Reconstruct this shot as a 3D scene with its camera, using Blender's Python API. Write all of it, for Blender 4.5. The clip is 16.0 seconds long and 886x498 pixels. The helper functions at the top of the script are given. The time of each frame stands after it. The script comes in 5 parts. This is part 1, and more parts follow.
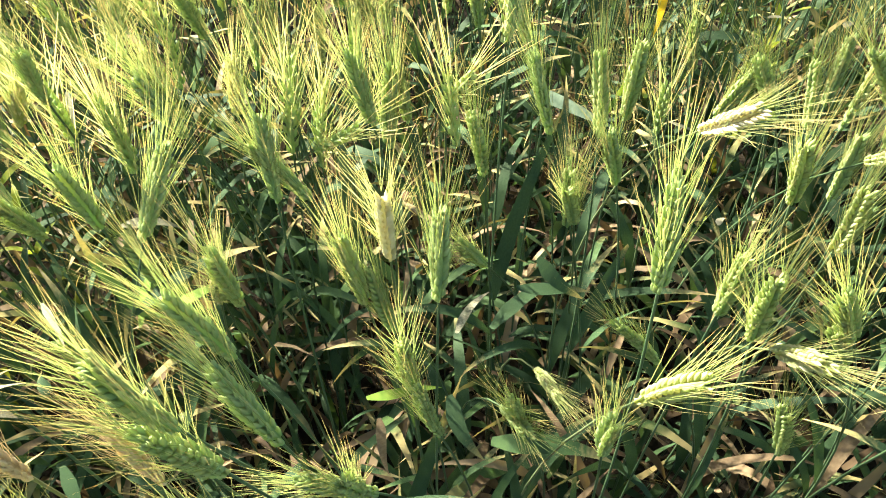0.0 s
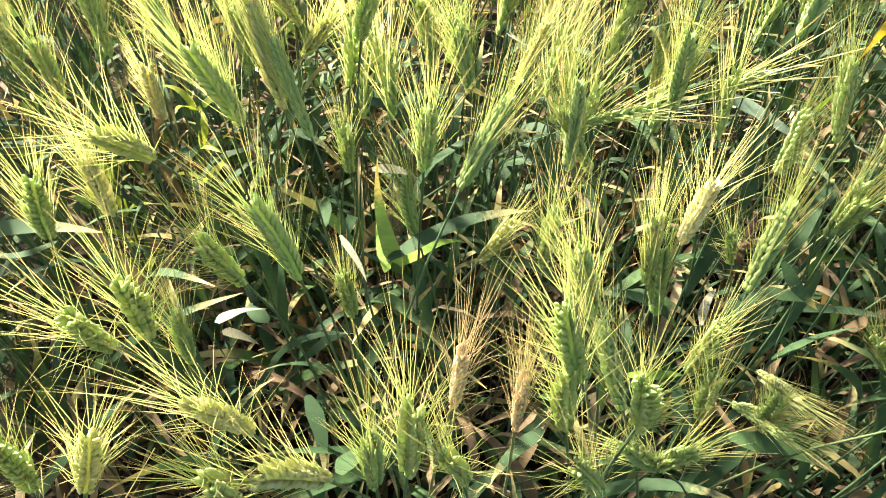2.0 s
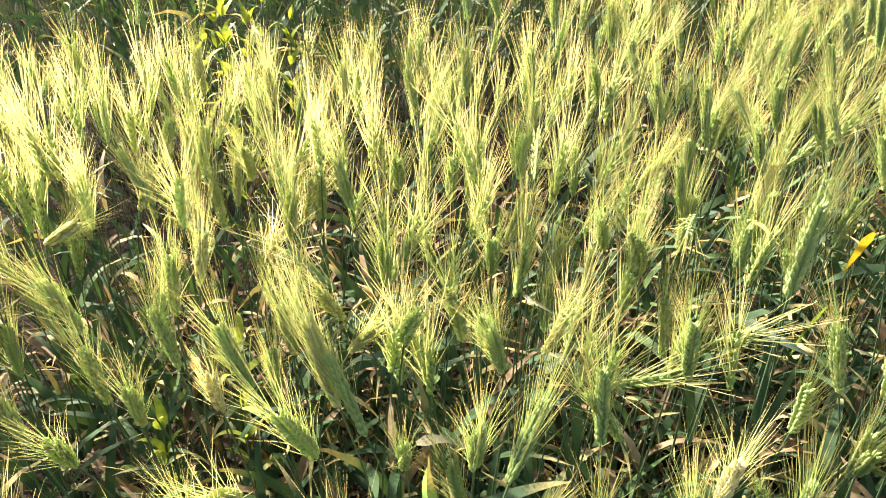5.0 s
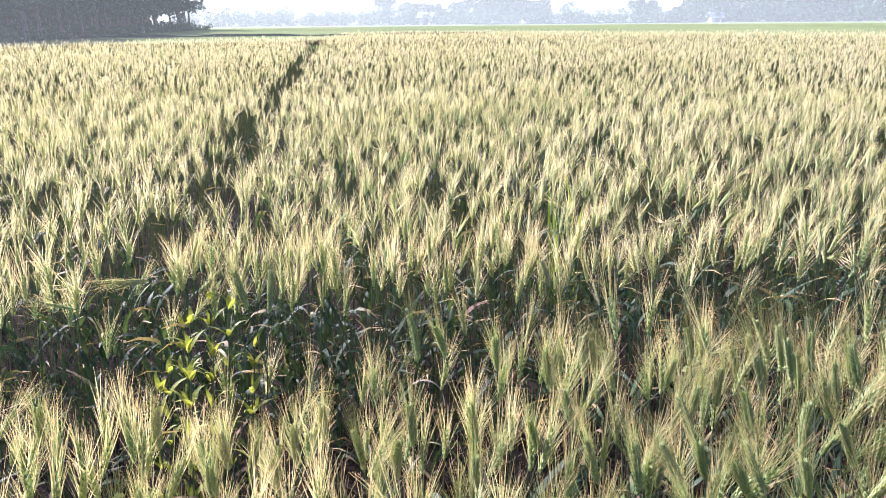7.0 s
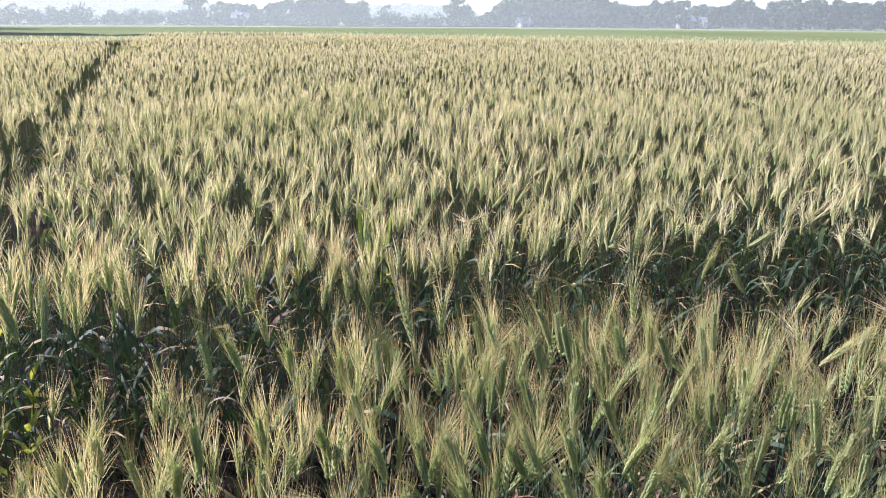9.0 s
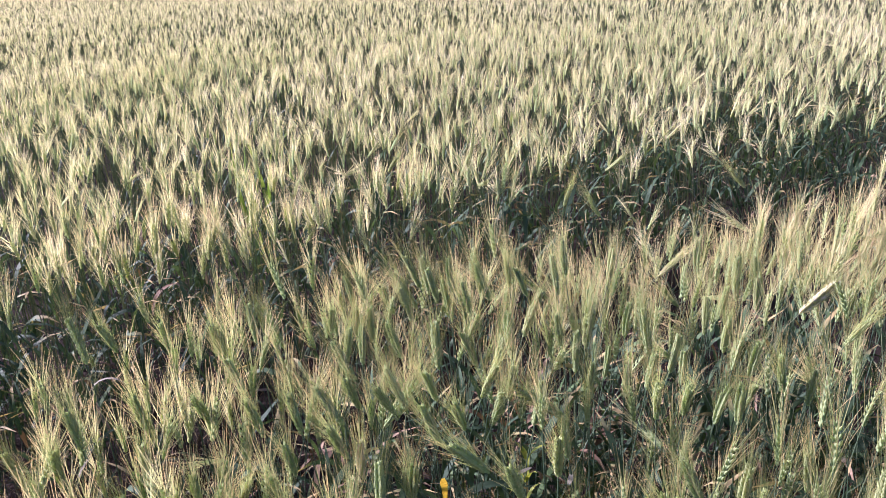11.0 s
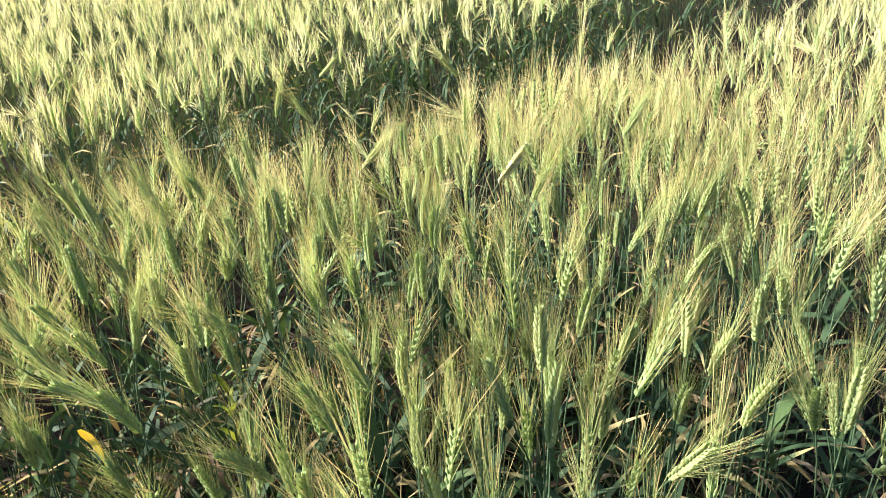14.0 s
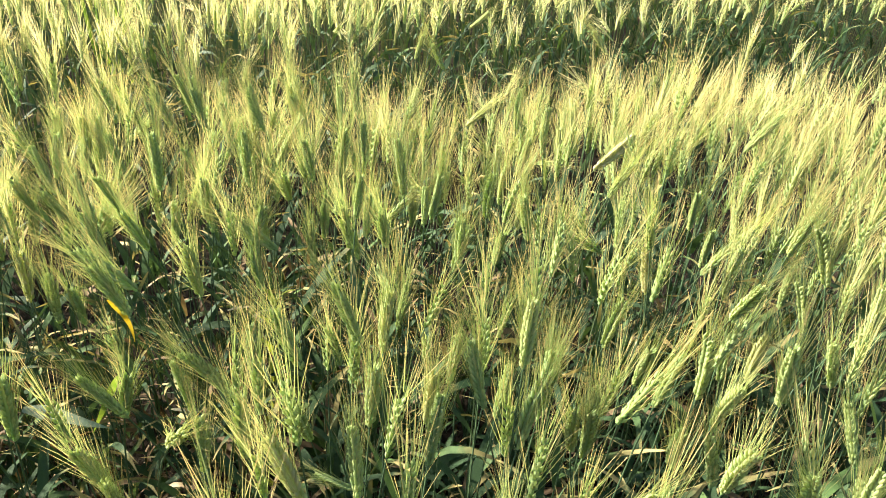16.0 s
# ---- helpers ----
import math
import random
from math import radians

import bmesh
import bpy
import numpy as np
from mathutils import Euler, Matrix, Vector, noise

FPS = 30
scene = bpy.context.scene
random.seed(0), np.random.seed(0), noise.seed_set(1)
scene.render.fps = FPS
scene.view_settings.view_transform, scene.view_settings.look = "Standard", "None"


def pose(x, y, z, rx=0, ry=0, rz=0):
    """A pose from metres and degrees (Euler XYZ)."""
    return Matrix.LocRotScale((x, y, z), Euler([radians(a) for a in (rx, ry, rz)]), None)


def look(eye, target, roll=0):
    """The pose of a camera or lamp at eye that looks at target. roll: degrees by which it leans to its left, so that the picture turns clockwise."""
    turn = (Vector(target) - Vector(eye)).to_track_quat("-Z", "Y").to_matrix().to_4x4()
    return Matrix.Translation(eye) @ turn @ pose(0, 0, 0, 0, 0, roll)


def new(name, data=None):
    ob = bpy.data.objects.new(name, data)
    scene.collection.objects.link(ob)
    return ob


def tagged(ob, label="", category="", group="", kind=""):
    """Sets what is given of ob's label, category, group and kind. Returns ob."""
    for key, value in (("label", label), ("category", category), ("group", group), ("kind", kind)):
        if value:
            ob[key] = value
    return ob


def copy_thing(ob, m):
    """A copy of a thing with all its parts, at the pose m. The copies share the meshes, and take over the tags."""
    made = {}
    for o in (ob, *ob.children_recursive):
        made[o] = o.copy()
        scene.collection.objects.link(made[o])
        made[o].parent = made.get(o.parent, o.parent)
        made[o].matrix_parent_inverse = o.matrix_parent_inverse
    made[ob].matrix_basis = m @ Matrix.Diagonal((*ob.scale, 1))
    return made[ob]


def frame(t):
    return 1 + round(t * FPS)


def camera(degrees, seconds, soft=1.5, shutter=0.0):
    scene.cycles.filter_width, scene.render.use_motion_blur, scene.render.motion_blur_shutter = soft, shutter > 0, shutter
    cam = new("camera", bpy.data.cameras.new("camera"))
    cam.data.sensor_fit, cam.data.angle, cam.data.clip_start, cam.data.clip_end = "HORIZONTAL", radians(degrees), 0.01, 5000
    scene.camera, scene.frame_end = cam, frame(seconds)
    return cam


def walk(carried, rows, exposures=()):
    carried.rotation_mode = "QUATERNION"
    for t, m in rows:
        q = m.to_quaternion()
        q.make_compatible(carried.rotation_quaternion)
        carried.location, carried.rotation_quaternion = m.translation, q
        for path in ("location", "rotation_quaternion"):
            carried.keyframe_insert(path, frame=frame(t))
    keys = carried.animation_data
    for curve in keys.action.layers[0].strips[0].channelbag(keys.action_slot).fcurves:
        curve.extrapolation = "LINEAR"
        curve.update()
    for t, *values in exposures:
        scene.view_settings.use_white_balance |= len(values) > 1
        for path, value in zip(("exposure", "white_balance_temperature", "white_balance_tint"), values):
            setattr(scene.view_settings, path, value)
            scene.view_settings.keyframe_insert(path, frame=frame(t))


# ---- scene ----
cam = camera(63.3, 16.0, soft=1.0)
PATH = [
    (0, (0.378, 0.007, 1.308), (0.371, 1.279, -0.235), -2.4),
    (0.5, (0.325, 0.005, 1.303), (0.37, 1.254, -0.259), 1.6),
    (1, (0.27, -0.001, 1.294), (0.289, 1.184, -0.316), 1.9),
    (1.5, (0.197, -0.009, 1.297), (0.175, 1.197, -0.299), 3.6),
    (2, (0.14, -0.014, 1.301), (0.106, 1.223, -0.271), 5.2),
    (2.5, (0.103, -0.013, 1.305), (0.04, 1.25, -0.245), 4.1),
    (3, (0.079, -0.006, 1.3), (-0.021, 1.245, -0.257), 3.2),
    (3.5, (0.082, 0.002, 1.313), (-0.012, 1.333, -0.176), 1.6),
    (3.7, (0.082, 0.001, 1.321), (-0.001, 1.37, -0.135), 1.7),
    (5.8, (0.119, 0.026, 1.506), (0.057, 1.705, 0.421), -1.6),
    (6, (0.123, 0.027, 1.519), (0.067, 1.74, 0.489), -1.5),
    (6.5, (0.128, 0.027, 1.57), (0.115, 1.846, 0.739), -0.0),
    (7, (0.149, 0.02, 1.606), (0.149, 1.923, 0.991), -0.6),
    (7.5, (0.162, 0.014, 1.614), (0.257, 1.918, 1.01), -0.5),
    (8, (0.18, 0.01, 1.615), (0.367, 1.904, 1.002), -0.1),
    (8.5, (0.207, 0.009, 1.622), (0.513, 1.894, 1.027), 0.6),
    (9, (0.241, 0.004, 1.617), (0.701, 1.852, 1.007), 0.4),
    (9.2, (0.257, 0.0, 1.616), (0.771, 1.825, 0.979), -0.2),
    (11.3, (0.341, -0.104, 1.668), (1.078, 1.574, 0.869), -4.4),
    (11.5, (0.358, -0.103, 1.657), (1.146, 1.541, 0.834), -5.1),
    (12, (0.399, -0.105, 1.633), (1.329, 1.444, 0.774), -5.3),
    (12.5, (0.466, -0.113, 1.586), (1.495, 1.341, 0.676), -6.2),
    (13, (0.544, -0.119, 1.533), (1.673, 1.254, 0.617), -5.5),
    (13.5, (0.578, -0.119, 1.499), (1.737, 1.235, 0.592), -5.4),
    (14, (0.586, -0.104, 1.469), (1.697, 1.273, 0.536), -4.7),
    (14.5, (0.618, -0.115, 1.448), (1.573, 1.354, 0.484), -0.6),
    (15, (0.664, -0.115, 1.431), (1.451, 1.386, 0.369), 2.6),
    (15.5, (0.706, -0.131, 1.443), (1.473, 1.377, 0.377), 4.2),
    (16, (0.748, -0.164, 1.446), (1.483, 1.399, 0.438), 3.0),
]
LIGHTNESS = [(0, 2.92, 6400, 0), (1.0, 3.14, 6350, 2), (1.6, 3.12, 6400, 3), (2.2, 2.9, 6500, 4), (3.7, 2.82, 6550, 4), (6.0, 2.48, 6350, 16), (6.5, 2.26, 5650, 24), (7.0, 1.95, 5200, 44), (8.0, 1.82, 5050, 49), (9.2, 1.46, 5250, 42), (11.3, 1.9, 5100, 52), (12.0, 2.13, 4930, 53), (12.8, 2.11, 5080, 40), (13.5, 2.07, 5580, 21), (14.0, 2.1, 5750, 15), (14.6, 2.18, 6250, 7), (15.2, 2.25, 6300, 6), (16, 2.34, 6350, 5)]
walk(cam, [(t, look(eye, target, roll)) for t, eye, target, roll in PATH], LIGHTNESS)

# ---- sky and sun ----
SUN_TURN, SUN_UP = radians(46.0), radians(31.0)      # turn to the left of +y, height over the horizon
world = bpy.data.worlds.new("morning_sky")
scene.world = world
world.use_nodes = True
wn = world.node_tree.nodes
wl = world.node_tree.links
sky = wn.new("ShaderNodeTexSky")
sky.sky_type = "NISHITA"
sky.sun_disc = False
sky.sun_elevation = SUN_UP
sky.sun_rotation = -SUN_TURN
sky.dust_density = 1.5
sky.air_density = 1.2
wl.new(sky.outputs[0], wn["Background"].inputs[0])
wn["Background"].inputs[1].default_value = 0.047
to_sun = Vector((-math.sin(SUN_TURN) * math.cos(SUN_UP), math.cos(SUN_TURN) * math.cos(SUN_UP), math.sin(SUN_UP)))
lamp = bpy.data.lights.new("sun", "SUN")
lamp.energy, lamp.angle, lamp.color = 5.0, radians(2.5), (1.0, 0.9, 0.72)
sun = new("sun", lamp)
sun.matrix_world = look(to_sun * 50, (0, 0, 0))


# ---- materials ----
def material(name, build, rough=0.6, through_share=0.0, gloss=0.3, shine=(1.2, 1.15, 0.6)):
    """A principled surface whose colour comes from build(nodes, links); a share of the light passes through thin parts."""
    m = bpy.data.materials.new(name)
    m.use_nodes = True
    n, l = m.node_tree.nodes, m.node_tree.links
    p = n["Principled BSDF"]
    p.inputs["Roughness"].default_value = rough
    p.inputs["Specular IOR Level"].default_value = gloss
    colour, height = build(n, l)
    l.new(colour, p.inputs["Base Color"])
    if height is not None:
        b = n.new("ShaderNodeBump")
        b.inputs["Strength"].default_value, b.inputs["Distance"].default_value = height[1], height[2]
        l.new(height[0], b.inputs["Height"])
        l.new(b.outputs[0], p.inputs["Normal"])
    if through_share > 0:
        t, mix = n.new("ShaderNodeBsdfTranslucent"), n.new("ShaderNodeMixShader")
        warm = n.new("ShaderNodeMix")
        warm.data_type, warm.blend_type = "RGBA", "MULTIPLY"
        warm.inputs["Factor"].default_value = 1.0
        l.new(colour, warm.inputs["A"])
        warm.inputs["B"].default_value = (*shine, 1)
        l.new(warm.outputs["Result"], t.inputs["Color"])
        mix.inputs[0].default_value = through_share
        l.new(p.outputs[0], mix.inputs[1])
        l.new(t.outputs[0], mix.inputs[2])
        l.new(mix.outputs[0], n["Material Output"].inputs["Surface"])
    return m


def ramp(n, l, source, *stops):
    r = n.new("ShaderNodeValToRGB")
    while len(r.color_ramp.elements) < len(stops):
        r.color_ramp.elements.new(0.5)
    for e, (at, c) in zip(r.color_ramp.elements, stops):
        e.position, e.color = at, (*c, 1)
    l.new(source, r.inputs[0])
    return r.outputs[0]


def texture(n, l, scale, detail=3.0, stretch=None):
    x = n.new("ShaderNodeTexNoise")
    x.inputs["Scale"].default_value, x.inputs["Detail"].default_value = scale, detail
    c = n.new("ShaderNodeTexCoord")
    if stretch:
        m = n.new("ShaderNodeMapping")
        m.inputs["Scale"].default_value = stretch
        l.new(c.outputs["Object"], m.inputs[0])
        l.new(m.outputs[0], x.inputs["Vector"])
    else:
        l.new(c.outputs["Object"], x.inputs["Vector"])
    return x.outputs["Fac"]


def value(n, name):
    a = n.new("ShaderNodeAttribute")
    a.attribute_name = name
    return a.outputs["Fac"]


def sums(n, l, *terms):
    """A sum of (socket, factor) pairs and plain numbers."""
    out = None
    for term in terms:
        m = n.new("ShaderNodeMath")
        m.operation = "MULTIPLY_ADD"
        if isinstance(term, tuple):
            l.new(term[0], m.inputs[0])
            m.inputs[1].default_value = term[1]
        else:
            m.inputs[0].default_value, m.inputs[1].default_value = term, 1.0
        if out is None:
            m.inputs[2].default_value = 0.0
        else:
            l.new(out, m.inputs[2])
        out = m.outputs[0]
    return out


def mixed(n, l, fac, a, b, kind="MIX"):
    m = n.new("ShaderNodeMix")
    m.data_type, m.blend_type = "RGBA", kind
    for socket, key in ((fac, "Factor"), (a, "A"), (b, "B")):
        if isinstance(socket, (int, float)):
            m.inputs[key].default_value = socket
        elif isinstance(socket, tuple):
            m.inputs[key].default_value = (*socket, 1)
        else:
            l.new(socket, m.inputs[key])
    return m.outputs["Result"]


def husk_colour(n, l):
    g, o = n.new("ShaderNodeNewGeometry"), n.new("ShaderNodeObjectInfo")
    f = sums(n, l, (value(n, "ripe"), 0.85), (g.outputs["Random Per Island"], 0.26), (o.outputs["Random"], 0.14), (texture(n, l, 260), 0.2), -0.24)
    c = ramp(n, l, f, (0.0, (0.25, 0.37, 0.18)), (0.35, (0.35, 0.46, 0.21)), (0.62, (0.48, 0.51, 0.23)), (0.85, (0.68, 0.62, 0.43)), (1.0, (0.84, 0.79, 0.67)))
    rim = ramp(n, l, sums(n, l, (value(n, "along"), 1.0), (value(n, "ripe"), -0.45), (texture(n, l, 500), 0.3), 0.0), (0.35, (0, 0, 0)), (0.9, (0.65, 0.65, 0.65)))
    return mixed(n, l, rim, c, (0.54, 0.57, 0.28)), (texture(n, l, 900), 0.5, 0.001)


def awn_colour(n, l):
    g, o = n.new("ShaderNodeNewGeometry"), n.new("ShaderNodeObjectInfo")
    f = sums(n, l, (value(n, "ripe"), 0.75), (g.outputs["Random Per Island"], 0.34), (o.outputs["Random"], 0.14), -0.14)
    c = ramp(n, l, f, (0.0, (0.20, 0.25, 0.10)), (0.35, (0.39, 0.41, 0.17)), (0.7, (0.77, 0.74, 0.39)), (1.0, (0.85, 0.80, 0.56)))
    low = ramp(n, l, sums(n, l, (value(n, "along"), 1.0), (value(n, "ripe"), 0.5), -0.1), (0.0, (0.7, 0.7, 0.7)), (0.55, (0, 0, 0)))
    c = mixed(n, l, low, c, (0.30, 0.38, 0.12))
    tip = ramp(n, l, sums(n, l, (value(n, "along"), 1.0), (g.outputs["Random Per Island"], 0.6), -0.3), (0.42, (0, 0, 0)), (0.95, (0.65, 0.65, 0.65)))
    return mixed(n, l, tip, c, (0.66, 0.43, 0.22)), None


def stem_colour(n, l):
    g = n.new("ShaderNodeNewGeometry")
    f = sums(n, l, (value(n, "ripe"), 0.6), (g.outputs["Random Per Island"], 0.4), (texture(n, l, 30), 0.3), -0.15)
    return ramp(n, l, f, (0.0, (0.035, 0.07, 0.040)), (0.5, (0.066, 0.107, 0.052)), (1.0, (0.20, 0.20, 0.09))), None


def leaf_colour(n, l):
    g, o = n.new("ShaderNodeNewGeometry"), n.new("ShaderNodeObjectInfo")
    f = sums(n, l, (g.outputs["Random Per Island"], 0.6), (o.outputs["Random"], 0.3), (texture(n, l, 14), 0.5), -0.25)
    c = ramp(n, l, f, (0.0, (0.028, 0.054, 0.030)), (0.5, (0.048, 0.085, 0.041)), (0.85, (0.105, 0.17, 0.058)), (1.0, (0.26, 0.27, 0.07)))
    veins = texture(n, l, 22, 2.0, (30, 30, 2))
    c = mixed(n, l, 0.35, c, ramp(n, l, veins, (0.35, (0.55, 0.6, 0.55)), (0.65, (1.3, 1.3, 1.2))), "MULTIPLY")
    end = ramp(n, l, sums(n, l, (value(n, "along"), 1.0), (g.outputs["Random Per Island"], 0.5), (texture(n, l, 40), 0.3), -0.4), (0.72, (0, 0, 0)), (0.95, (1, 1, 1)))
    return mixed(n, l, end, c, (0.42, 0.33, 0.15)), (veins, 0.3, 0.002)


def dry_colour(n, l):
    g = n.new("ShaderNodeNewGeometry")
    f = sums(n, l, (g.outputs["Random Per Island"], 0.75), (texture(n, l, 35), 0.5), -0.12)
    c = ramp(n, l, f, (0.0, (0.06, 0.038, 0.022)), (0.45, (0.16, 0.105, 0.062)), (0.85, (0.33, 0.24, 0.15)), (1.0, (0.52, 0.43, 0.31)))
    return c, (texture(n, l, 40, 2.0, (20, 20, 3)), 0.3, 0.002)


def soil_colour(n, l):
    f = sums(n, l, (texture(n, l, 3.0, 6), 0.6), (texture(n, l, 45.0, 5), 0.5), -0.05)
    return ramp(n, l, f, (0.25, (0.012, 0.010, 0.008)), (0.55, (0.026, 0.020, 0.015)), (0.85, (0.055, 0.042, 0.031))), (texture(n, l, 60, 6), 0.8, 0.02)


def grass_colour(n, l):
    f = sums(n, l, (texture(n, l, 0.05, 4), 0.6), (texture(n, l, 1.5, 5), 0.5), -0.05)
    return ramp(n, l, f, (0.3, (0.10, 0.14, 0.045)), (0.55, (0.15, 0.19, 0.065)), (0.8, (0.22, 0.24, 0.10))), (texture(n, l, 4, 6), 0.6, 0.15)


def crown_colour(n, l):
    g, o = n.new("ShaderNodeNewGeometry"), n.new("ShaderNodeObjectInfo")
    f = sums(n, l, (g.outputs["Random Per Island"], 0.6), (o.outputs["Random"], 0.4))
    return ramp(n, l, f, (0.0, (0.035, 0.060, 0.030)), (0.6, (0.06, 0.10, 0.045)), (1.0, (0.11, 0.15, 0.07))), None


def bark_colour(n, l):
    f = sums(n, l, (texture(n, l, 3, 5, (4, 4, 0.6)), 1.0))
    return ramp(n, l, f, (0.3, (0.06, 0.05, 0.045)), (0.6, (0.16, 0.13, 0.11)), (0.85, (0.28, 0.25, 0.22))), (texture(n, l, 6, 5, (5, 5, 0.7)), 0.6, 0.05)


def plain(low, high, scale):
    return lambda n, l: (ramp(n, l, texture(n, l, scale, 5), (0.3, low), (0.7, high)), None)


def tan_colour(n, l):
    g = n.new("ShaderNodeNewGeometry")
    f = sums(n, l, (g.outputs["Random Per Island"], 0.5), (value(n, "along"), 0.3), (texture(n, l, 200), 0.3), -0.1)
    return ramp(n, l, f, (0.0, (0.42, 0.31, 0.21)), (0.5, (0.58, 0.46, 0.33)), (1.0, (0.68, 0.57, 0.43))), None


HUSK = material("wheat_husk", husk_colour, 0.7, 0.42, 0.05, (1.15, 1.14, 0.8))
TAN = material("dead_husk", tan_colour, 0.7, 0.25)
AWN = material("wheat_awn", awn_colour, 0.65, 0.45, 0.1, (1.1, 1.08, 0.85))
STEM = material("wheat_stem", stem_colour, 0.5, 0.06)
LEAF = material("wheat_leaf", leaf_colour, 0.6, 0.22, 0.15)
DRY = material("dry_leaf", dry_colour, 0.8, 0.25)
GOLD = material("yellow_leaf", plain((0.62, 0.38, 0.03), (0.75, 0.55, 0.06), 40), 0.55, 0.4)
WEED = material("weed_leaf", plain((0.17, 0.27, 0.035), (0.40, 0.40, 0.06), 9), 0.6, 0.42)
FRESH = material("fresh_leaf", plain((0.10, 0.20, 0.03), (0.26, 0.34, 0.06), 9), 0.6, 0.4)
PALE = material("bleached_leaf", plain((0.15, 0.14, 0.09), (0.34, 0.31, 0.23), 50), 0.7, 0.2)
PALE_GREEN = material("waxy_leaf", plain((0.14, 0.20, 0.14), (0.24, 0.30, 0.22), 30), 0.55, 0.2)
SOIL = material("soil", soil_colour, 1.0, 0.0, 0.05)
GRASS = material("green_crop", grass_colour, 1.0, 0.0, 0.0)
CROWN = material("tree_leaf", crown_colour, 0.8, 0.10, 0.1)
BARK = material("bark", bark_colour, 0.9)
ROOF = material("tin_roof", plain((0.32, 0.33, 0.34), (0.45, 0.45, 0.45), 2), 0.7)
PLASTER = material("plaster", plain((0.20, 0.18, 0.16), (0.32, 0.29, 0.26), 2), 0.9)
STRAW_SET = [HUSK, AWN, STEM, LEAF, DRY]
rng = np.random.default_rng(7)


# ---- mesh tools ----
class Soup:
    """Gathers triangles from many small pieces into one mesh, with two numbers a point: how ripe, and how far along."""

    def __init__(self):
        self.v, self.f, self.m, self.r, self.a, self.n = [], [], [], [], [], 0

    def add(self, v, f, m, r, a):
        self.v.append(v.reshape(-1, 3)), self.f.append(f.reshape(-1, 3) + self.n)
        self.m.append(m), self.r.append(r), self.a.append(a)
        self.n += len(self.v[-1])

    def stamp(self, piece, turn, size, place, ripe):
        """Many copies of one piece: turns (n,3,3), sizes (n,), places (n,3), ripeness (n,). Husks get a darker green
        that puts their backlit shade into the colour.
        """
        v, f, m, a = piece
        count = len(place)
        if count == 0:
            return
        out = np.einsum("nij,vj->nvi", turn, v) * np.asarray(size)[:, None, None] + place[:, None, :]
        faces = f[None] + (np.arange(count) * len(v))[:, None, None]
        husk_shade = np.ones(len(v))
        if (m == 1).any():
            husk_shade[np.unique(f[m == 0])] = 0.7
        self.add(out, faces, np.tile(m, count), (ripe[:, None] * husk_shade).ravel(), np.tile(a, count))

    def mesh(self, name, materials, smooth=True):
        me = bpy.data.meshes.new(name)
        v, f = np.concatenate(self.v), np.concatenate(self.f)
        me.vertices.add(len(v)), me.loops.add(len(f) * 3), me.polygons.add(len(f))
        me.vertices.foreach_set("co", v.astype(np.float32).ravel())
        me.loops.foreach_set("vertex_index", f.astype(np.int32).ravel())
        me.polygons.foreach_set("loop_start", np.arange(0, len(f) * 3, 3, dtype=np.int32))
        me.polygons.foreach_set("material_index", np.concatenate(self.m).astype(np.int32))
        me.polygons.foreach_set("use_smooth", np.full(len(f), smooth))
        for key, data in (("ripe", self.r), ("along", self.a)):
            me.attributes.new(key, "FLOAT", "POINT").data.foreach_set("value", np.concatenate(data).astype(np.float32))
        for m in materials:
            me.materials.append(m)
        me.update()
        me.validate()
        return me


def joined(pieces):
    v, f, m, a, n = [], [], [], [], 0
    for pv, pf, pm, pa in pieces:
        v.append(pv), f.append(pf + n), m.append(pm), a.append(pa)
        n += len(pv)
    return np.concatenate(v), np.concatenate(f), np.concatenate(m), np.concatenate(a)


def frame_of(d):
    """Turns (n,3,3) whose third column is the direction d, with a chance spin about it."""
    d = d / np.linalg.norm(d, axis=1, keepdims=True)
    ref = np.where(np.abs(d[:, 2:3]) > 0.95, [[1.0, 0, 0]], [[0, 0, 1.0]])
    u = np.cross(ref, d)
    u /= np.linalg.norm(u, axis=1, keepdims=True)
    w = np.cross(d, u)
    s = rng.uniform(0, 2 * np.pi, len(d))[:, None]
    u2 = np.cos(s) * u + np.sin(s) * w
    return np.stack([u2, np.cross(d, u2), d], 2)


def tube(points, radii, sides, mat):
    """A tapered tube along points (k,3)."""
    points, radii = np.asarray(points, float), np.asarray(radii, float)
    t = np.gradient(points, axis=0)
    t /= np.linalg.norm(t, axis=1, keepdims=True) + 1e-12
    ref = np.array([0.31, 0.95, 0.05]) if abs(t[0][1]) < 0.9 else np.array([1.0, 0, 0])
    u = np.cross(t, ref)
    u /= np.linalg.norm(u, axis=1, keepdims=True)
    w = np.cross(t, u)
    ang = np.arange(sides) * 2 * np.pi / sides
    v = points[:, None] + radii[:, None, None] * (np.cos(ang)[None, :, None] * u[:, None] + np.sin(ang)[None, :, None] * w[:, None])
    k = len(points)
    f = []
    for i in range(k - 1):
        for s in range(sides):
            a, b = i * sides + s, i * sides + (s + 1) % sides
            c, d = a + sides, b + sides
            if radii[i + 1] > 1e-9:
                f += [(a, b, d), (a, d, c)] if radii[i] > 1e-9 else [(a, d, c)]
            else:
                f.append((a, b, c))
    return v.reshape(-1, 3), np.array(f), np.full(len(f), mat), np.repeat(np.linspace(0, 1, k), sides)


